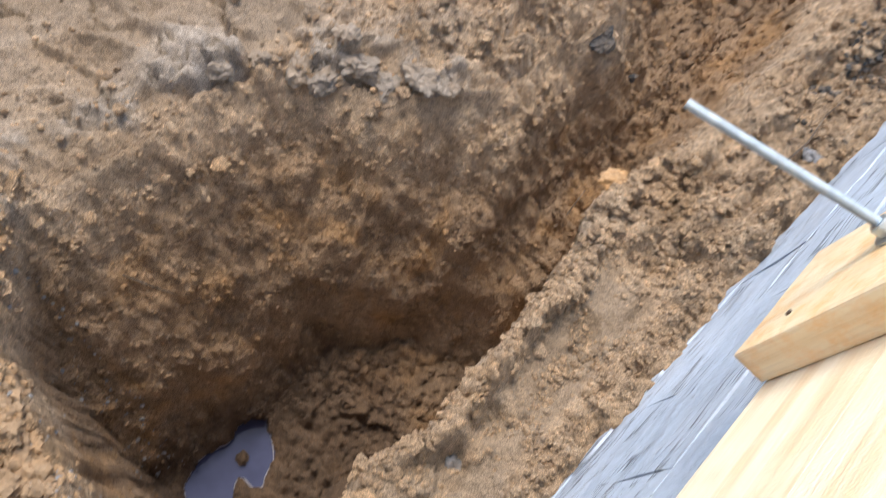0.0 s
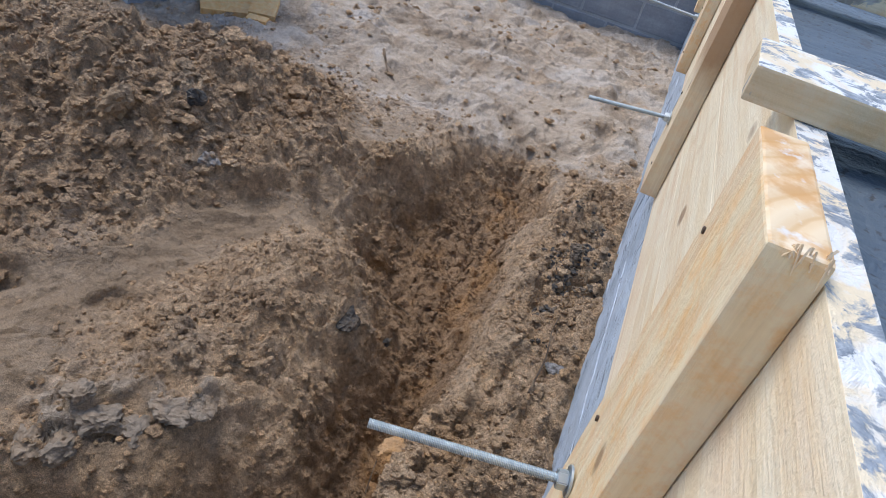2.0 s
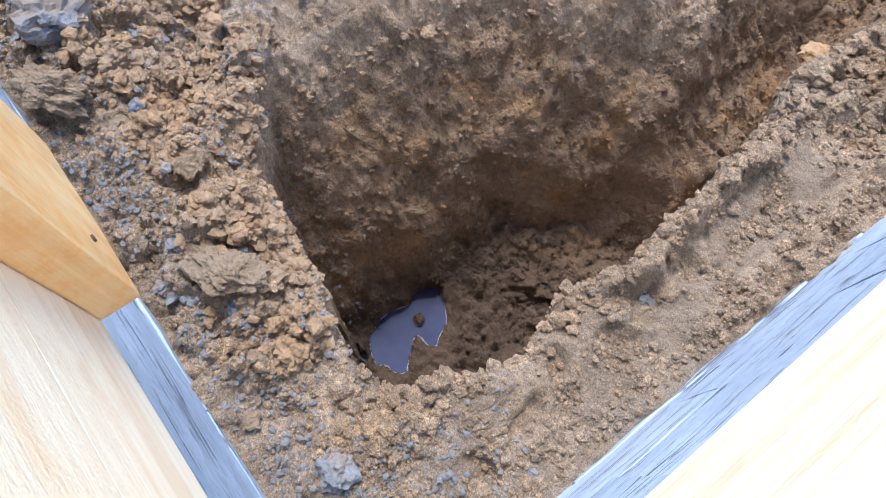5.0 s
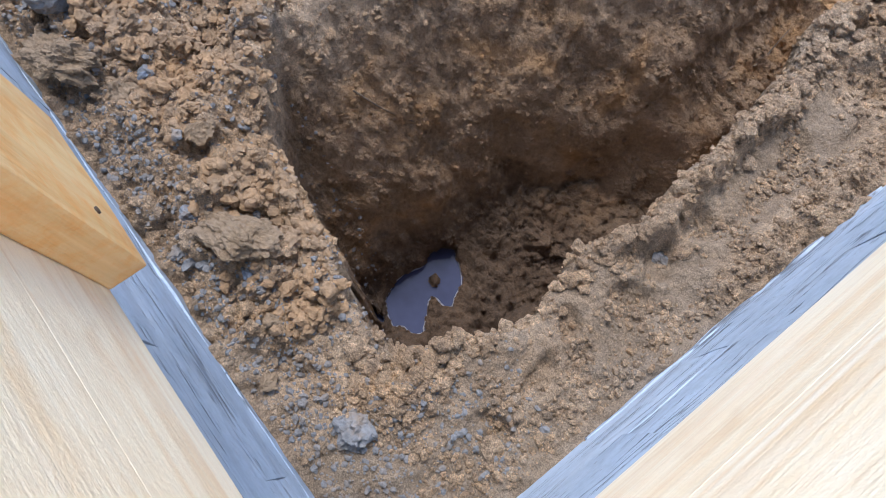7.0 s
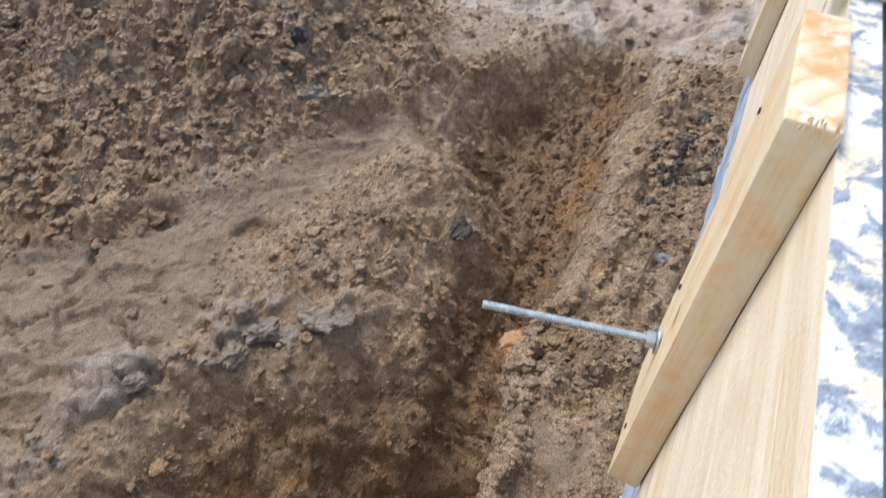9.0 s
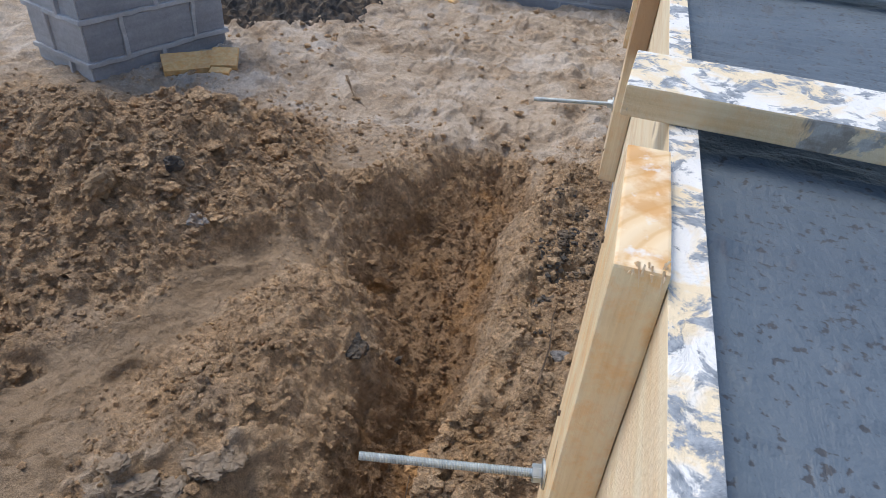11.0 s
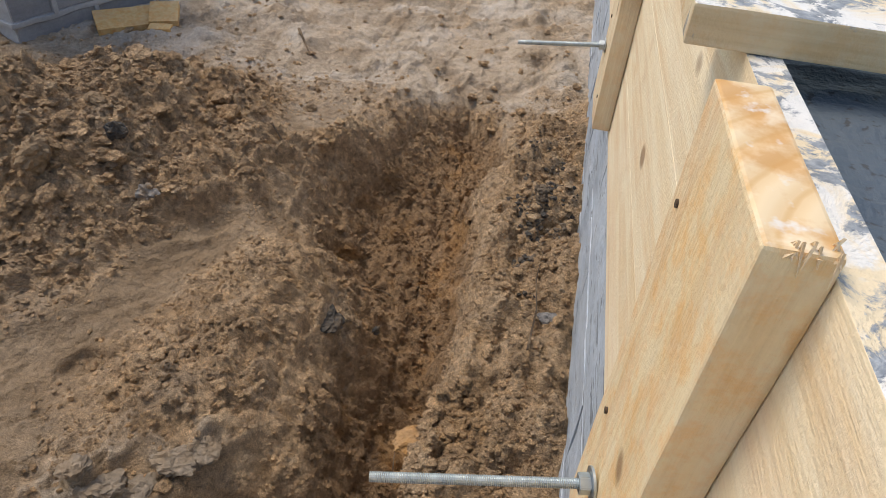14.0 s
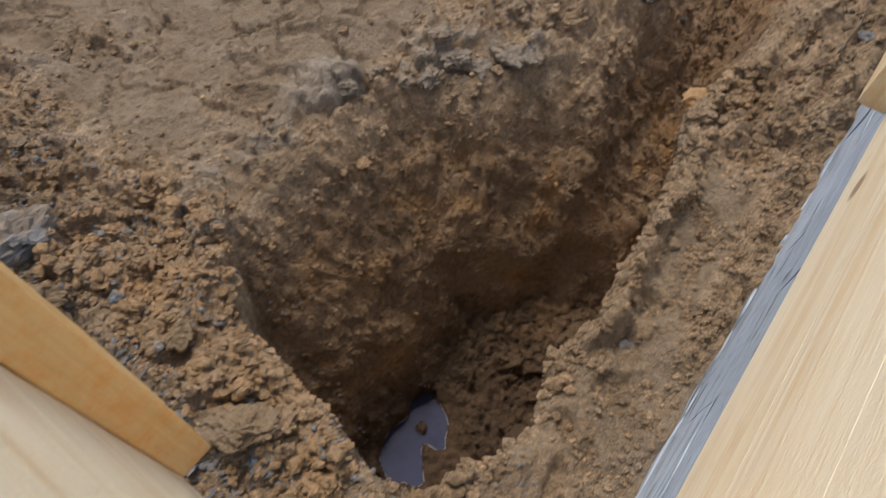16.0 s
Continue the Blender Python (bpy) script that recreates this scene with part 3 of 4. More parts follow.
    # cracked crust along the back lip and flat stones of clay on the far ground
    crust = step(gentle, 0.22, 0.04) * step(y, 0.75, 0.5) * step(-x, 0.55, 0.7) * (~within)
    crack, tip = plates(wx + 0.022 * fractal(x * 16, y * 16, 3, 139), wy + 0.022 * fractal(x * 16, y * 16, 3, 147), 0.066, 141)
    crust = crust * step(fractal(x * 6, y * 6, 3, 143), -0.2, 0.25)
    z = z + crust * (0.004 + 0.034 * tip - 0.036 * step(crack, 0.10, 0.02) * step(perlin(x * 14, y * 14, 145), -0.3, 0.3))
    crack, tip = plates(wx + 0.05 * fractal(x * 7, y * 7, 4, 167), wy * 1.6 + 0.05 * fractal(x * 7, y * 7, 4, 169), 0.17, 171)
    z = z + back * near * 0.020 * (tip - 0.9 * step(crack, 0.06, 0.01) * step(perlin(x * 6, y * 6, 173), -0.15, 0.2)) * (1 - dug)
    crack, tip = plates(wx, wy * 1.5, 0.10, 191)
    z = z + far * near * (0.030 * (tip - 0.5) * step(crack, 0.02, 0.2) + 0.032 * fractal(x * 2.5, y * 4, 4, 157))
    bottom = cut > 0.5
    z = np.where(bottom & pool, np.minimum(z, POOL - 0.012), np.where(bottom & (np.hypot(x + 0.46, y + 0.30) < 0.60), np.maximum(z, POOL + 0.005 + shore), z))
    return z, loose, crust * (1 - dug)


def height(x, y):
    return surface(x, y)[0]


def stretched(spans, edge):
    """Places along one axis: spans of (from, to, spacing), and ever wider steps outside them."""
    inner = np.concatenate([np.arange(a, c, s) for a, c, s in spans])
    out, s = [spans[-1][1]], spans[-1][2]
    while out[-1] < edge:
        s *= 1.3
        out.append(out[-1] + s)
    left, s = [spans[0][0] - spans[0][2]], spans[0][2]
    while left[-1] > -edge:
        s *= 1.3
        left.append(left[-1] - s)
    return np.concatenate([left[::-1], inner, out])


def shifted(x, y, z):
    """Steep faces are broken up sideways."""
    low = step(-z, 0.03, 0.2) * step(-z, 0.71, 0.62)
    a = fractal(x * 3 + z * 8, y * 6, 4, 101)
    c = fractal(x * 5, y * 3 + z * 8, 4, 107)
    d = clods(y + 0.4 * x, z * 1.1 + 0.3 * x, 0.034, 113, 0.6) * 0.009 + clods(y - 0.4 * x, z * 1.2, 0.018, 127, 0.6) * 0.009
    side = np.where(x < -0.42, 1.0, -1.0)
    under = 0.055 * step(x, -0.40, -0.30) * step(y, 0.85, 0.65) * step(-z, 0.04, 0.14) * step(-z, 0.66, 0.58)
    return x + low * (0.010 * a + side * d) + under, y + low * (0.010 * c)


gx = stretched([(-3.4, -2.3, 0.014), (-2.3, 0.07, 0.006)], 300.0)
gy = stretched([(-0.82, 2.3, 0.0062), (2.3, 4.6, 0.013)], 300.0)
GX, GY = np.meshgrid(gx, gy)
GZ, GL, GC = surface(GX, GY)
SX, SY = shifted(GX, GY, GZ)
coords = np.stack([SX, SY, GZ], -1).reshape(-1, 3)
rows_n, cols_n = GX.shape
idx = np.arange(rows_n * cols_n).reshape(rows_n, cols_n)
quads = np.stack([idx[:-1, :-1], idx[:-1, 1:], idx[1:, 1:], idx[1:, :-1]], -1).reshape(-1, 4)
me = bpy.data.meshes.new("ground")
me.from_pydata(coords, [], quads.tolist())
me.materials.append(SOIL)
me.attributes.new("looseness", "FLOAT", "POINT").data.foreach_set("value", GL.ravel().astype(np.float32))
me.attributes.new("crust", "FLOAT", "POINT").data.foreach_set("value", GC.ravel().astype(np.float32))
me.polygons.foreach_set("use_smooth", np.ones(len(me.polygons), bool))
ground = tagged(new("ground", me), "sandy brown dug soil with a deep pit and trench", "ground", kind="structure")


def level(x, y):
    return float(height(np.array([float(x)]), np.array([float(y)]))[0])


# ---- puddle at the bottom of the pit ----
FROTH = stone_material("silty_froth", (0.40, 0.40, 0.46), 160.0, 0.2)


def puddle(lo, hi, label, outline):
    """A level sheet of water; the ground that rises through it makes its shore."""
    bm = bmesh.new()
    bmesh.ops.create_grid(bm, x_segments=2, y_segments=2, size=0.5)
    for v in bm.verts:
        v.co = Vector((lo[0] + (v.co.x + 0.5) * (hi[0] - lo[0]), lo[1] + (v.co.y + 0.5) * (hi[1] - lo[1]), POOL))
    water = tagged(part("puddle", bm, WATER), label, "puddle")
    pts = rounded(outline)
    px, py = np.array([q[0] for q in pts]), np.array([q[1] for q in pts])
    ex, ey = px - 0.012 * fractal(px * 14, py * 14, 3, 201), py - 0.012 * fractal(px * 14, py * 14, 3, 203)
    ring = [(float(a), float(c), POOL + 0.001) for a, c in zip(ex, ey)]
    radii = [0.0022 + 0.0012 * noise.noise(Vector((a * 60, c * 60, 0))) for a, c, _ in ring]
    part("froth_rim", tube(ring + ring[:1], radii + radii[:1], 5), FROTH, water, "pale silty froth along the shore")
    return water


puddle((-0.60, -0.484), (-0.32, -0.12), "rainwater puddle on the pit floor, blue sky reflection painted in", POOLS[0])
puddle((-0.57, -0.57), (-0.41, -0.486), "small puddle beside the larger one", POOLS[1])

# ---- foundation walls and formwork ----
TOP, BOT = 1.085, 0.66
WALL = 0.05
BOARD = 0.023


def block_wall(name, length, courses, bottom, thick, label, m, lean=0.0, kind="structure", ends=True, start=0.0, coat=BLOCK, joint=0.001, gap=0.0012, mortar=None, recess=0.004, seed=0, bulge=0.0):
    """Laid blocks on their mortar: the face is at y = 0 and looks to -y, the wall runs along x."""
    wall = empty(name, (0, 0, 0), label, "wall", kind=kind)
    step_z, bl = 0.2, 0.4
    top = bottom + courses * step_z
    bm = box((recess, recess, bottom), (length - recess, thick - recess, top - 0.006), 0)
    part("mortar", bm, mortar or COAT_JOINT, wall)
    rng = random.Random(seed)
    shapes = {}
    for c in range(courses):
        x = -start - (bl / 2 if c % 2 else 0)
        while x < length - 0.02:
            a, b = max(x, 0.0), min(x + bl, length)
            x += bl
            if b - a < 0.05:
                continue
            key = round(b - a, 2)
            variant = (key, rng.randrange(4))
            if variant not in shapes:
                sb = box((gap / 2, 0, joint / 2), (b - a - gap / 2, thick, step_z - joint / 2), min(0.006, gap), 4, 0.004, rng.random() * 90)
                sm = bpy.data.meshes.new("block")
                sb.to_mesh(sm)
                sb.free()
                sm.materials.append(coat)
                shapes[variant] = sm
            ob = new("block", shapes[variant])
            ob.parent = wall
            ob.location = (a, rng.uniform(-0.002, 0.002), bottom + c * step_z)
    if bulge:
        for c in range(courses):
            z = bottom + c * step_z
            part("mortar_bead", box((-bulge, -bulge, z - 0.012), (length + bulge, thick + bulge, z + 0.011), 0.004, 24, 0.008, seed + c), mortar, wall)
            x = 0.2 if c % 2 else 0.4
            while x < length - 0.1:
                part("mortar_bead", box((x - 0.011, -bulge, z), (x + 0.011, thick + bulge, z + step_z), 0.004, 5, 0.008, seed + x), mortar, wall)
                x += bl
            y = thick * (0.62 if c % 2 else 0.34)
            part("mortar_bead", box((-bulge, y - 0.011, z), (length + bulge, y + 0.011, z + step_z), 0.004, 5, 0.008, seed + y), mortar, wall)
    wall.matrix_world = m
    return wall


# along +y: the face looks to -x
block_wall("wall_east", 5.4, 4, -0.16, 0.36, "grey-blue coated concrete block foundation wall", Matrix.Translation((WALL, -0.80, 0)) @ Matrix(((0, 1, 0, 0), (1, 0, 0, 0), (0, 0, 1, 0), (0, 0, 0, 1))), seed=1)
block_wall("wall_south", 5.0, 4, -0.16, 0.36, "grey-blue coated concrete block foundation wall with formwork above", Matrix.Translation((0.41, -0.80, 0)) @ Matrix(((-1, 0, 0, 0), (0, -1, 0, 0), (0, 0, 1, 0), (0, 0, 0, 1))), seed=2)


def formwork(name, length, m, label, mats, seed):
    """Three planks, one above the other, on the plane y = 0..0.03, along x."""
    f = empty(name, (0, 0, 0), label, "formwork")
    h = (TOP - 0.011 - BOT) / 3
    for k in range(3):
        bm = box((0, 0.0, BOT + k * h + 0.0001), (length, BOARD, BOT + (k + 1) * h - 0.0001), 0.0005, 40, 0.0008, seed)
        for f_ in bm.faces:
            if k == 2 and f_.normal.z > 0.9:
                f_.material_index = 1
        part("plank", bm, list(mats), f)
    f.matrix_world = m
    return f


ALONG_Y = Matrix(((0, 1, 0, 0), (1, 0, 0, 0), (0, 0, 1, 0), (0, 0, 0, 1)))
FORM = wood_material("pine_form", 0, 1.08, 0.0, 0.0, 0.12)
FORM_TOP = splashed_top("mortar_splashed_edge")
formwork("formwork_side", 5.1, Matrix.Translation((0, -0.729, 0)) @ ALONG_Y, "pale sawn pine plank formwork above the block wall", (FORM, FORM_TOP), 1)
formwork("formwork_side", 5.6, Matrix.Translation((0.40, -1.12, 0)) @ ALONG_Y, "pale pine plank formwork behind fresh concrete", (FORM, FORM_TOP), 7)
formwork("formwork_side", 5.0, Matrix.Translation((-0.002, -0.731, 0)) @ Matrix(((-1, 0, 0, 0), (0, -1, 0, 0), (0, 0, 1, 0), (0, 0, 0, 1))), "pale sawn pine plank formwork along the other wall", (FORM, FORM_TOP), 13)
formwork("formwork_side", 5.4, Matrix.Translation((0.398, -1.12, 0)) @ Matrix(((-1, 0, 0, 0), (0, -1, 0, 0), (0, 0, 1, 0), (0, 0, 0, 1))), "pale pine plank formwork closing the outer edge", (FORM, FORM_TOP), 19)

# fresh concrete between the planks
bm = bmesh.new()
bmesh.ops.create_grid(bm, x_segments=60, y_segments=700, size=0.5)
for v in bm.verts:
    v.co = Vector((0.0235 + (v.co.x + 0.5) * 0.376, -1.119 + (v.co.y + 0.5) * 5.5, 1.05))
    e = min(v.co.x - 0.023, 0.4 - v.co.x)
    v.co.z += 0.004 * noise.noise(v.co * 9) + 0.0025 * noise.noise(Vector((v.co.x * 20, v.co.y * 70, 0))) + 0.008 * max(0, 1 - e / 0.03) * (0.3 + noise.noise(v.co * 30))
ext = bmesh.ops.extrude_face_region(bm, geom=bm.faces[:])
for v in ext["geom"]:
    if isinstance(v, bmesh.types.BMVert):
        v.co.z = 0.645
bmesh.ops.recalc_face_normals(bm, faces=bm.faces[:])
tagged(part("concrete_beam", bm, CONCRETE), "dark grey freshly poured concrete beam in formwork", "concrete")
bm = box((-5.0, -1.119, 0.645), (0.022, -0.755, 1.05), 0.0, 20, 0.003, 3)
tagged(part("concrete_beam", bm, CONCRETE), "fresh grey concrete beam along the other wall", "concrete")


def batten(at, m, label, material, tall=(BOT, TOP), width=0.153, thick=0.032):
    """An upright; it stands proud of the planks to -y, its width runs along x."""
    bm = box((0, -thick, 0), (width, -0.0006, tall[1] - tall[0]), 0.0022, 10, 0.0010, at[0] * 7 + at[1] * 3)
    for f in bm.faces:
        if abs(f.normal.z) > 0.9:
            f.material_index = 1
    ob = part("batten", bm, [material, END])
    ob.matrix_world = Matrix.Translation(at) @ m
    return tagged(ob, label, "batten", "formwork battens")


FACE_WEST = Matrix(((0, 1, 0, 0), (1, 0, 0, 0), (0, 0, 1, 0), (0, 0, 0, 1)))
FACE_NORTH = Matrix(((-1, 0, 0, 0), (0, -1, 0, 0), (0, 0, 1, 0), (0, 0, 0, 1)))
batten((0, 0.0, BOT), FACE_WEST, "pale pine batten with splintered mortar-splashed top", BATTEN)
batten((0, 0.868, BOT + 0.012), FACE_WEST, "pine batten with rust-brown stained upper half", BATTEN_STAINED)
batten((0, 1.74, BOT), FACE_WEST, "pale pine batten on the formwork", BATTEN)
batten((0, 2.61, BOT), FACE_WEST, "pale pine batten on the formwork", BATTEN)
batten((-0.322, -0.731, BOT), FACE_NORTH, "warm yellow pine batten on the formwork", BATTEN_WARM)


def threaded_rod(tip, nut, label):
    """A zinc rod with its thread, a hexagon nut and a washer."""
    tip, nut = Vector(tip), Vector(nut)
    axis = (tip - nut).normalized()
    turn = axis.to_track_quat("Z", "Y").to_matrix().to_4x4()
    ob = empty("threaded_rod", nut, label, "rod", "formwork tie rods")
    length, pitch, r = (tip - nut).length, 0.00145, 0.0044
    bm = bmesh.new()
    sides, turns = 14, int(length / pitch)
    rings = []
    for k in range(turns * 4 + 1):
        ring = []
        for i in range(sides):
            phase = (k / 4 - i / sides) % 1
            rr = r - 0.0007 * (1 - abs(2 * phase - 1))
            a = 2 * math.pi * i / sides
            ring.append(bm.verts.new((rr * math.cos(a), rr * math.sin(a), k * pitch / 4)))
        rings.append(ring)
    for r0, r1 in zip(rings, rings[1:]):
        for i in range(sides):
            bm.faces.new((r0[i], r0[(i + 1) % sides], r1[(i + 1) % sides], r1[i]))
    bm.faces.new(rings[0][::-1])
    bm.faces.new(rings[-1])
    shaft = part("shaft", bm, STEEL, ob)
    bm = bmesh.new()
    bmesh.ops.create_cone(bm, cap_ends=True, segments=6, radius1=0.0088, radius2=0.0088, depth=0.009)
    bmesh.ops.bevel(bm, geom=bm.edges[:], offset=0.0008, segments=2, affect="EDGES")
    hexa = part("nut", bm, STEEL, ob)
    hexa.location = axis * 0.0005
    bm = bmesh.new()
    bmesh.ops.create_cone(bm, cap_ends=True, segments=28, radius1=0.0135, radius2=0.0135, depth=0.002)
    disc = part("washer", bm, STEEL, ob)
    disc.location = axis * -0.0052
    for p in (shaft, hexa, disc):
        p.rotation_mode = "QUATERNION"
        p.rotation_quaternion = turn.to_quaternion()
    return ob


threaded_rod((-0.202, 0.052, 0.777), (-0.0405, 0.08, 0.786), "zinc-plated threaded rod with nut through a pale batten")
threaded_rod((-0.19, 0.957, 0.776), (-0.0405, 0.963, 0.79), "zinc-plated threaded rod through the stained batten")
threaded_rod((-0.185, 1.85, 0.80), (-0.0405, 1.85, 0.795), "pale threaded rod through a formwork batten")
threaded_rod((-0.185, 2.70, 0.80), (-0.0405, 2.70, 0.795), "pale threaded rod through a formwork batten")


PLANK_TOP = splashed_top("mortar_splashed_plank")
PLANK_BROWN = wood_material("pine_weathered", 0, 0.72, 0.0, 0.0, 0.95)


def cross_plank(lo, hi, turn, label, mats=(PLANK_DIRTY, PLANK_TOP)):
    bm = box((lo[0], 0, 0), (hi[0], hi[1] - lo[1], hi[2] - lo[2]), 0.002, 14, 0.001, lo[1] * 9)
    for f_ in bm.faces:
        if f_.normal.z > 0.9:
            f_.material_index = 1
    ob = part("cross_plank", bm, list(mats))
    ob.matrix_world = pose(0, lo[1], lo[2], 0, 0, turn)
    return tagged(ob, label, "plank", "planks across the formwork")


cross_plank((-0.04, 0.225, TOP - 0.0105), (0.46, 0.318, TOP + 0.016), -3, "mortar-splashed pine plank laid across the formwork")
cross_plank((0.001, 0.86, TOP - 0.0105), (0.46, 0.95, TOP + 0.016), -3, "mortar-splashed pine plank across the formwork")
cross_plank((-0.043, -0.447, TOP - 0.0105), (0.46, -0.365, TOP + 0.016), -4, "pine plank end reaching over the formwork", (PLANK_BROWN, PLANK_BROWN))

# ---- nails in the batten ----
bm = bmesh.new()
bmesh.ops.create_cone(bm, cap_ends=True, segments=12, radius1=0.0028, radius2=0.0028, depth=0.003)
NAIL = Nodes("rusty_nail", 0.7).done((0.07, 0.045, 0.03))
for o in [o for o in scene.objects if o.name.startswith("batten") and o.get("category") == "batten"]:
    for u, w in ((0.134, 0.352), (0.125, 0.161), (0.03, 0.05)):
        nail = part("nail", bm.copy(), NAIL, o)
        nail.matrix_basis = pose(u, -0.0322, w, 90, 0, 0)
bm.free()


# ---- splinters on the batten's head ----
head = [o for o in scene.objects if o.get("label", "").startswith("pale pine batten with splintered")][0]
for k in range(18):
    rng = random.Random(500 + k)
    u, d = rng.uniform(0.0, 0.012), rng.uniform(-0.026, -0.002)
    pts = [(u, d, TOP - BOT - 0.004), (u - rng.uniform(0.002, 0.007), d + rng.uniform(-0.004, 0.004), TOP - BOT + rng.uniform(-0.004, 0.006)), (u - rng.uniform(0.003, 0.009), d + rng.uniform(-0.003, 0.003), TOP - BOT - rng.uniform(0.001, 0.016))]
    part("splinter", tube(pts, [0.0011, 0.0008, 0.0002], 4), PLANK_Y, head, "pale torn wood splinter" if k == 0 else "")


# ---- loose clods and grit ----
def clod_shapes(detail, count):
    out = []
    for k in range(count):
        bm = lump((1, 1, 0.8), 0.5, detail, 300 + k)
        bm.verts.ensure_lookup_table()
        out.append((np.array([v.co[:] for v in bm.verts]), np.array([[v.index for v in f.verts] for f in bm.faces])))
        bm.free()
    return out


def scatter(name, count, sizes, area, want, detail, material, label, category, seed, sink=0.25):
    """One heap of separate clods lying on the ground, where want(x, y, loose) is high."""
    rng = np.random.RandomState(seed)
    shapes = clod_shapes(detail, 8)
    x = rng.uniform(area[0], area[1], count * 4)
    y = rng.uniform(area[2], area[3], count * 4)
    z, loose, _ = surface(x, y)
    keep = np.nonzero(rng.uniform(0, 1, count * 4) < want(x, y, z, loose))[0][:count]
    x, y = shifted(x, y, z)
    verts, faces, base = [], [], 0
    for k in keep:
        s = sizes[0] * (sizes[1] / sizes[0]) ** (rng.uniform() ** 2.2)
        v, f = shapes[rng.randint(len(shapes))]
        a, t = rng.uniform(0, 6.28), rng.uniform(-0.5, 0.5)
        ca, sa, ct, sn = math.cos(a), math.sin(a), math.cos(t), math.sin(t)
        p = v * (s * np.array([1, rng.uniform(0.65, 1), rng.uniform(0.55, 0.9)]))
        p = np.stack([p[:, 0] * ca - p[:, 1] * sa, p[:, 0] * sa + p[:, 1] * ca, p[:, 2]], 1)
        p = np.stack([p[:, 0], p[:, 1] * ct - p[:, 2] * sn, p[:, 1] * sn + p[:, 2] * ct], 1)
        verts.append(p + np.array([x[k], y[k], z[k] + s * (0.5 - sink)]))
        faces.append(f + base)
        base += len(v)
    me = bpy.data.meshes.new(name)
    me.from_pydata(np.concatenate(verts), [], np.concatenate(faces).tolist())
    me.materials.append(material)
    return tagged(new(name, me), label, category, kind="stuff")


def free(x, y, z):
    """Clear of the walls, and out of the bottom of the pit."""
    return (x < 0.035) & (y > -0.785) & (z > -0.66)


scatter("heap_crumbs", 9000, (0.004, 0.02), (-3.3, -1.1, 0.0, 2.3), lambda x, y, z, l: (z > 0.012) * l * 1.0, 1, CLODS, "crumbled brown soil over the heap", "soil", 8)
scatter("soil_crumbs", 24000, (0.003, 0.011), (-2.3, 0.04, -0.79, 2.4), lambda x, y, z, l: free(x, y, z) * (0.14 + 0.8 * l * (z > -0.12) + 0.3 * (z < -0.12)) * (l > 0.05), 1, CLODS, "fine brown soil crumbs lying over the ground", "soil", 1)
scatter("pit_crumbs", 7000, (0.0025, 0.010), (-0.95, -0.18, -0.55, 2.2), lambda x, y, z, l: (z < -0.06) & (z > -0.69), 1, CLODS, "damp crumbs over the sides of the pit and trench", "soil", 12)
scatter("soil_clods", 2600, (0.008, 0.022), (-2.5, 0.03, -0.78, 2.4), lambda x, y, z, l: free(x, y, z) * (0.02 + 0.8 * l ** 2 * (z > -0.1) + 0.15 * l), 2, CLODS, "loose brown soil clods on the heap and banks", "soil", 2)
scatter("soil_lumps", 520, (0.014, 0.046), (-2.6, -1.12, 0.1, 2.0), lambda x, y, z, l: free(x, y, z) * l * 0.6, 3, CLODS, "large crumbling lumps of soil on the heap", "soil", 3)
scatter("far_crumbs", 420, (0.006, 0.026), (-2.6, 0.0, 2.2, 4.3), lambda x, y, z, l: free(x, y, z) * 0.5, 2, CLODS, "scattered soil crumbs on trodden ground", "soil", 4)
scatter("slag_crumbs", 1500, (0.0035, 0.013), (-0.2, 0.035, 1.1, 2.1), lambda x, y, z, l: free(x, y, z) * np.exp(-((x + 0.075) / 0.06) ** 2 - ((y - 1.5) / 0.30) ** 2) * step(fractal(x * 9, y * 9, 3, 401), -0.15, 0.3), 2, PILE, "black slag crumbs on the bank by the wall", "slag", 6)
scatter("ochre_crumbs", 2200, (0.004, 0.017), (-1.15, -0.36, -0.74, -0.38), lambda x, y, z, l: (z > -0.08) * np.clip(0.5 + fractal(x * 6, y * 6, 2, 221), 0, 1) * step(y, -0.74, -0.62), 2, OCHRE, "ochre crumbled clay between wall and pit", "soil", 11)
scatter("ledge_crumbs", 4500, (0.002, 0.011), (-0.24, 0.035, -0.7, 0.7), lambda x, y, z, l: (z > -0.06) * (step(fractal(x * 9, y * 9, 3, 231), 0.0, 0.5) + 0.75 * step(x, -0.04, 0.02) + 0.5 * step(-x, 0.15, 0.18)) * (x < 0.035), 1, CLODS, "pale crumbs over the trodden ledge", "soil", 9)
scatter("lip_clods", 420, (0.007, 0.022), (-0.30, -0.10, -0.62, 0.75), lambda x, y, z, l: (z > -0.05) * step(-x, 0.13, 0.19), 2, CLODS, "pale clods lining the pit lip", "soil", 10)
scatter("grit", 5500, (0.002, 0.009), (-1.5, 0.02, -0.79, -0.4), lambda x, y, z, l: free(x, y, z) * (0.25 + step(y, -0.62, -0.72) + 0.6 * step(fractal(x * 6, y * 6, 3, 291), 0.1, 0.4)), 1, GRIT, "grey mortar grit along the wall foot", "grit", 5)


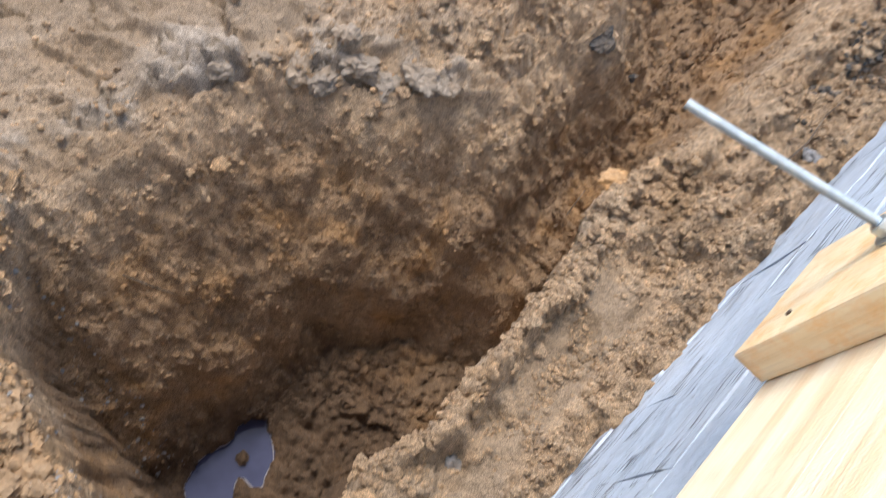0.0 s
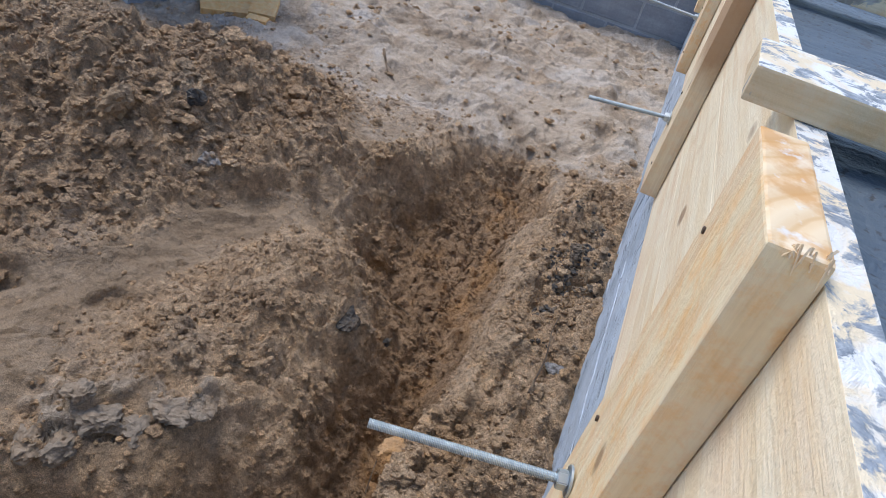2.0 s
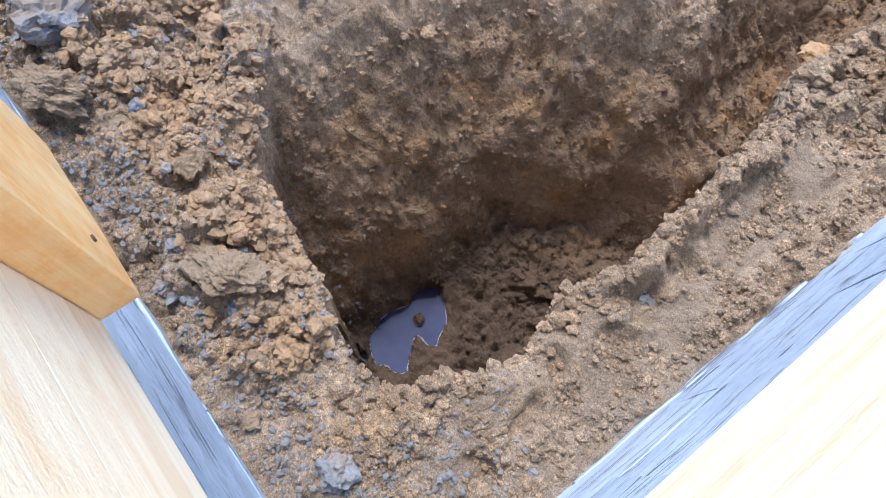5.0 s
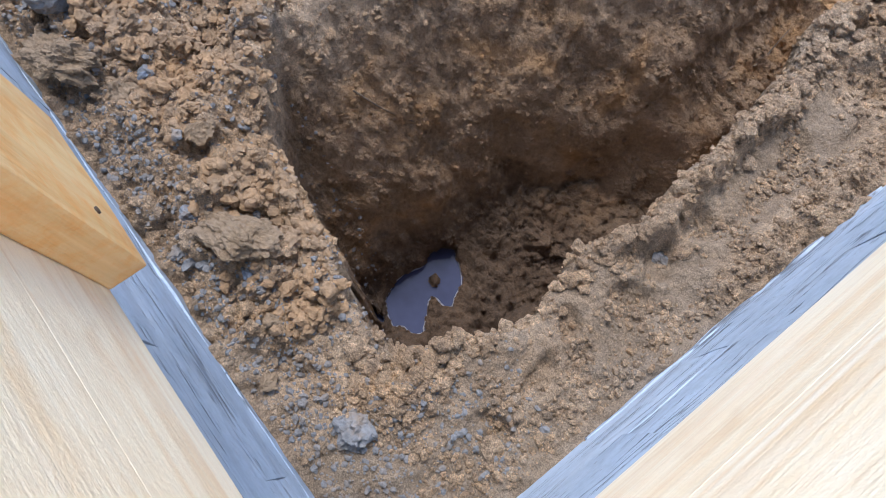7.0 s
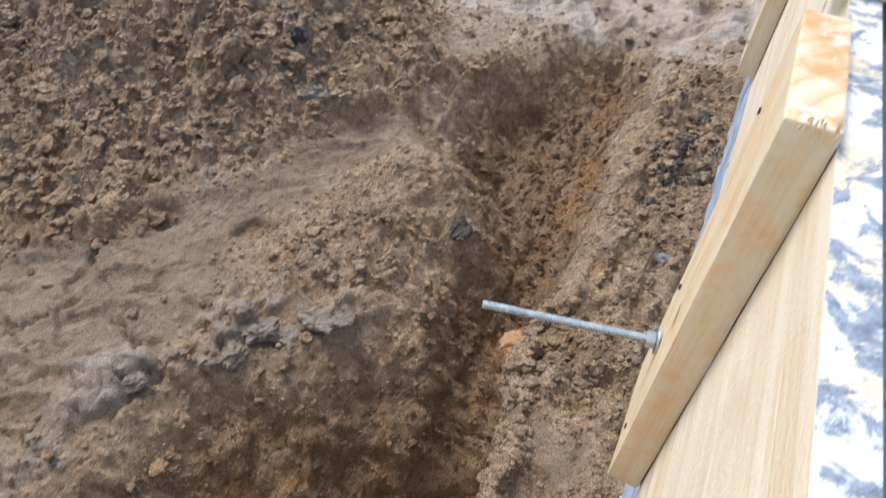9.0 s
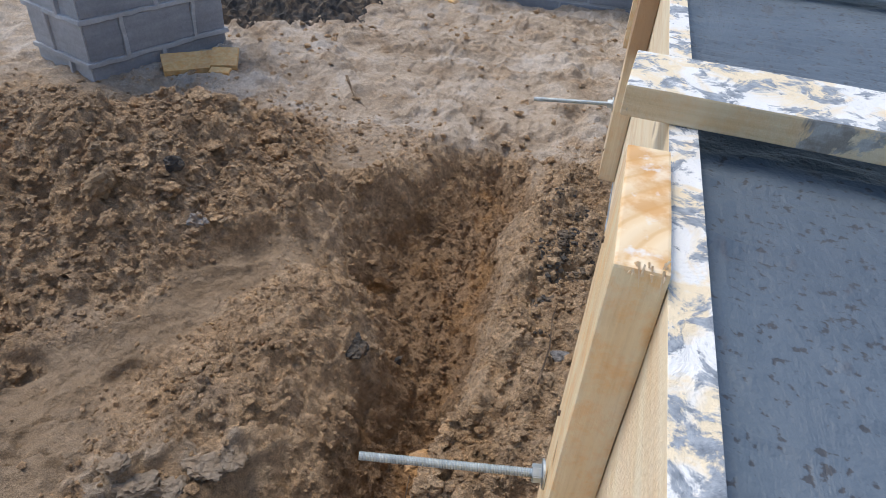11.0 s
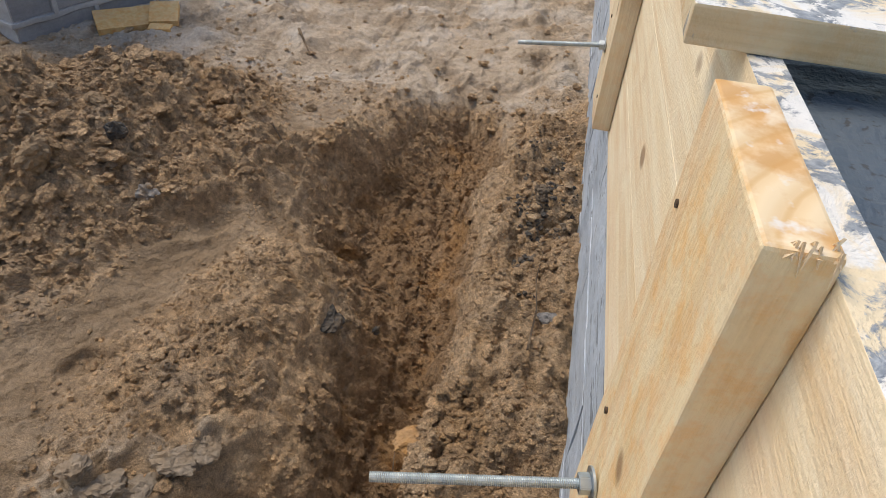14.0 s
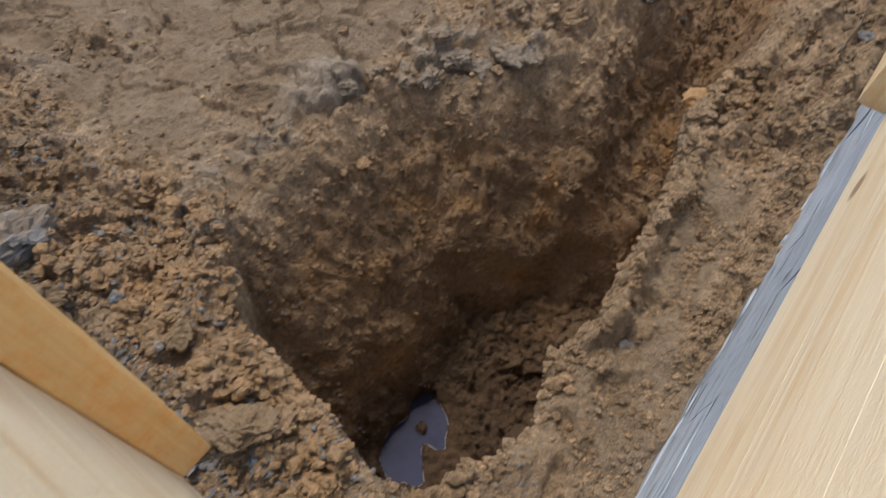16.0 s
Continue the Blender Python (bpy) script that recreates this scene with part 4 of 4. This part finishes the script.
# ---- single stones ----
def stone(x, y, size, material, label, seed, name="stone", lift=0.35, detail=3):
    bm = lump(size, 0.45, detail + (size[0] > 0.02), seed)
    for v in bm.verts:
        v.co += noise.noise_vector(v.co * 90 + Vector((seed, 0, 0))) * 0.003 + noise.noise_vector(v.co * 220) * 0.0012
    ob = part(name, bm, material)
    ob.location = (x, y, level(x, y) + size[2] * lift)
    ob.rotation_euler = (0, 0, seed * 1.7)
    return tagged(ob, label, name if name != "stone" else "stone", "loose stones" if name == "stone" else "")


stone(-1.17, -0.665, (0.075, 0.058, 0.05), STONE, "large blue-grey broken stone by the wall", 1)
stone(-0.665, -0.705, (0.022, 0.02, 0.018), STONE_BLUE, "small blue-tinted stone on soil", 2)
stone(-0.625, -0.755, (0.022, 0.013, 0.01), STONE, "flat grey mortar chip on soil", 3)
stone(-0.19, -0.69, (0.032, 0.03, 0.024), STONE, "grey rounded stone near the corner", 4)
stone(-0.345, -0.755, (0.018, 0.017, 0.012), STONE_TAN, "dusty brown stone at the wall foot", 5)
stone(-0.415, -0.695, (0.018, 0.017, 0.015), STONE_TAN, "rounded sandy lump on soil", 6)
stone(-0.105, -0.065, (0.026, 0.018, 0.014), STONE, "grey stone pressed into the ledge", 7, lift=0.1)
stone(-0.92, -0.385, (0.012, 0.01, 0.009), STONE_BLUE, "pale blue chip on the pit edge", 8)
stone(-1.17, 1.12, (0.035, 0.026, 0.024), STONE, "smooth grey stone at the foot of the heap", 9, lift=0.6)
stone(-1.29, 1.22, (0.03, 0.026, 0.028), PILE, "blackish stone on the heap", 10, lift=0.5)
stone(-1.40, 1.30, (0.034, 0.026, 0.026), STONE_TAN, "pale sandy stone on the heap", 11, lift=0.5)
stone(-1.42, 1.05, (0.06, 0.05, 0.05), STONE_TAN, "large pale lump half buried in the heap", 12, lift=0.4)
stone(-1.02, 1.98, (0.025, 0.02, 0.016), STONE_TAN, "small brown stone on trodden sand", 13)
stone(-0.02, 1.02, (0.022, 0.03, 0.014), STONE, "pale mortar chunk in the bank", 14, lift=0.7)
stone(-0.57, -0.655, (0.065, 0.045, 0.03), STONE_TAN, "big ochre clod on the pit edge", 15, "clod", 0.5, 4)
stone(-0.78, -0.60, (0.03, 0.025, 0.022), STONE_TAN, "ochre clod beside the wall", 16, "clod", 0.5)
stone(-1.06, -0.735, (0.085, 0.045, 0.04), STONE_TAN, "smooth tan clay lump against the wall", 17, "clod", 0.4, 4)
stone(-0.95, -0.68, (0.035, 0.03, 0.025), STONE_TAN, "tan clay lump near the wall", 18, "clod", 0.4)
stone(-0.266, 0.605, (0.05, 0.032, 0.014), ORANGE, "bright orange clay lump on the trench lip", 19, "clod", 0.3)
stone(-0.575, 0.93, (0.035, 0.05, 0.02), PILE, "black charred patch of clay in the bank", 20, "clod", -0.35)
for k, (x, y, s) in enumerate(((-0.97, 0.20, 0.035), (-0.92, 0.25, 0.045), (-0.86, 0.27, 0.04), (-0.83, 0.34, 0.05), (-0.77, 0.37, 0.045), (-0.73, 0.43, 0.045), (-0.68, 0.47, 0.035), (-0.99, 0.10, 0.03), (-0.88, 0.35, 0.035))):
    stone(x, y, (s, s * 0.85, s * 0.55), CRUST, "cracked grey-brown block of crust on the pit lip", 130 + k, "crust_block", 0.15, 3)
for k in range(18):
    rng = random.Random(70 + k)
    x, y = rng.uniform(-1.15, -0.45), rng.uniform(-0.76, -0.5)
    if level(x, y) > -0.05:
        s = rng.uniform(0.008, 0.018)
        stone(x, y, (s, s * 0.8, s * 0.7), STONE_BLUE if k % 3 == 0 else STONE, "bluish grey mortar crumb on soil", 70 + k, "mortar_crumb", 0.45, 2)


# ---- twigs and roots ----
def twig(points, r, label):
    ob = part("root", tube(points, [r * (1 - 0.6 * k / (len(points) - 1)) for k in range(len(points))]), ROOT)
    return tagged(ob, label, "root", "roots in the soil")


def on_ground(pts, lift=0.004):
    return [(x, y, level(x, y) + lift) for x, y in pts]


# black lump added for the shade inside a hollow of the bank
stone(-0.49, 1.03, (0.03, 0.014, 0.014), PILE, "black lump standing in for a shaded hollow under the trench bank", 21, "clod", 0.0)
twig(on_ground([(-0.60, 1.25), (-0.53, 1.29), (-0.45, 1.25), (-0.36, 1.17), (-0.31, 1.12)], 0.012), 0.0025, "thin dark root across the trench")
twig(on_ground([(-0.33, 0.62), (-0.33, 0.66), (-0.34, 0.71), (-0.35, 0.77)], 0.02), 0.003, "short black root on the trench wall")
twig(on_ground([(-0.80, -0.28), (-0.76, -0.24), (-0.72, -0.2), (-0.70, -0.15)], 0.012), 0.0025, "pale root in the pit wall")
twig(on_ground([(-1.30, 2.60), (-1.25, 2.53), (-1.21, 2.47)], 0.012), 0.008, "short brown stick on trodden sand")
twig(on_ground([(-0.06, 0.85), (-0.05, 1.0), (-0.06, 1.15), (-0.05, 1.3)], 0.02), 0.003, "black wire along the wall foot")
twig(on_ground([(-0.98, 1.56), (-0.93, 1.53), (-0.90, 1.52)], 0.006), 0.003, "small twig on the trodden strip")

# ---- far side: pier, wall, slag heap, offcuts ----
ang = math.atan2(2.848 - 2.155, -2.173 + 2.362)
block_wall("block_pier", 0.80, 6, -0.12, 0.46, "grey concrete block pier with bulging mortar joints", Matrix.Translation((-2.385, 2.12, 0)) @ Matrix.Rotation(ang - 0.06, 4, "Z") @ Matrix(((1, 0, 0, 0), (0, 1, 0, 0), (0, 0, 1, 0), (0, 0, 0, 1))), kind="structure", coat=GREYBLOCK, joint=0.026, gap=0.022, mortar=PALE_MORTAR, recess=0.006, seed=5, bulge=0.009)
block_wall("wall_north", 7.0, 5, -0.16, 0.38, "grey concrete block wall across the far side", Matrix.Translation((-6.9, 4.47, 0)) @ Matrix.Rotation(0.02, 4, "Z"), coat=GREYBLOCK, joint=0.02, gap=0.016, mortar=PALE_MORTAR, recess=0.006, seed=6)


def slag_mound():
    bm = bmesh.new()
    bmesh.ops.create_grid(bm, x_segments=90, y_segments=60, size=0.5)
    for v in bm.verts:
        x, y = v.co.x * 2, v.co.y * 2
        d = min(1, math.hypot(x, y))
        p = Vector((x * 4, y * 3, 0))
        v.co = Vector((x * 0.95, y * 0.6, 0.30 * (1 - d ** 1.6) + (1 - d) * 0.10 * noise.noise(p) + 0.05 * abs(noise.noise(p * 3)) + 0.03 * noise.noise(p * 9) - 0.05))
    ob = part("slag_mound", bm, PILE)
    ob.location = (-2.45, 3.62, 0)
    ob.rotation_euler = (0, 0, 0.5)
    return tagged(ob, "dark grey lumpy mortar and slag heap", "heap")


slag_mound()


def offcut(x, y, size, turn, tilt, label, lift=0.0):
    ob = part("offcut", box((-size[0] / 2, -size[1] / 2, 0), (size[0] / 2, size[1] / 2, size[2]), 0.002, 3, 0.002, x * 5), BATTEN_WARM)
    ob.matrix_world = pose(x, y, level(x, y) + 0.006 + lift, tilt, 0, turn)
    return tagged(ob, label, "offcut", "timber offcuts")


offcut(-2.10, 2.48, (0.27, 0.16, 0.03), 40, 12, "pale sawn plank offcut leaning by the pier", 0.02)
offcut(-1.95, 2.56, (0.13, 0.16, 0.03), 25, 14, "honey-coloured plank offcut beside another", 0.02)
offcut(-1.90, 2.43, (0.10, 0.06, 0.02), 15, 3, "small white offcut on the sand", 0.01)
offcut(-1.27, 4.27, (0.20, 0.05, 0.025), -12, 0, "yellow timber piece at the wall foot")
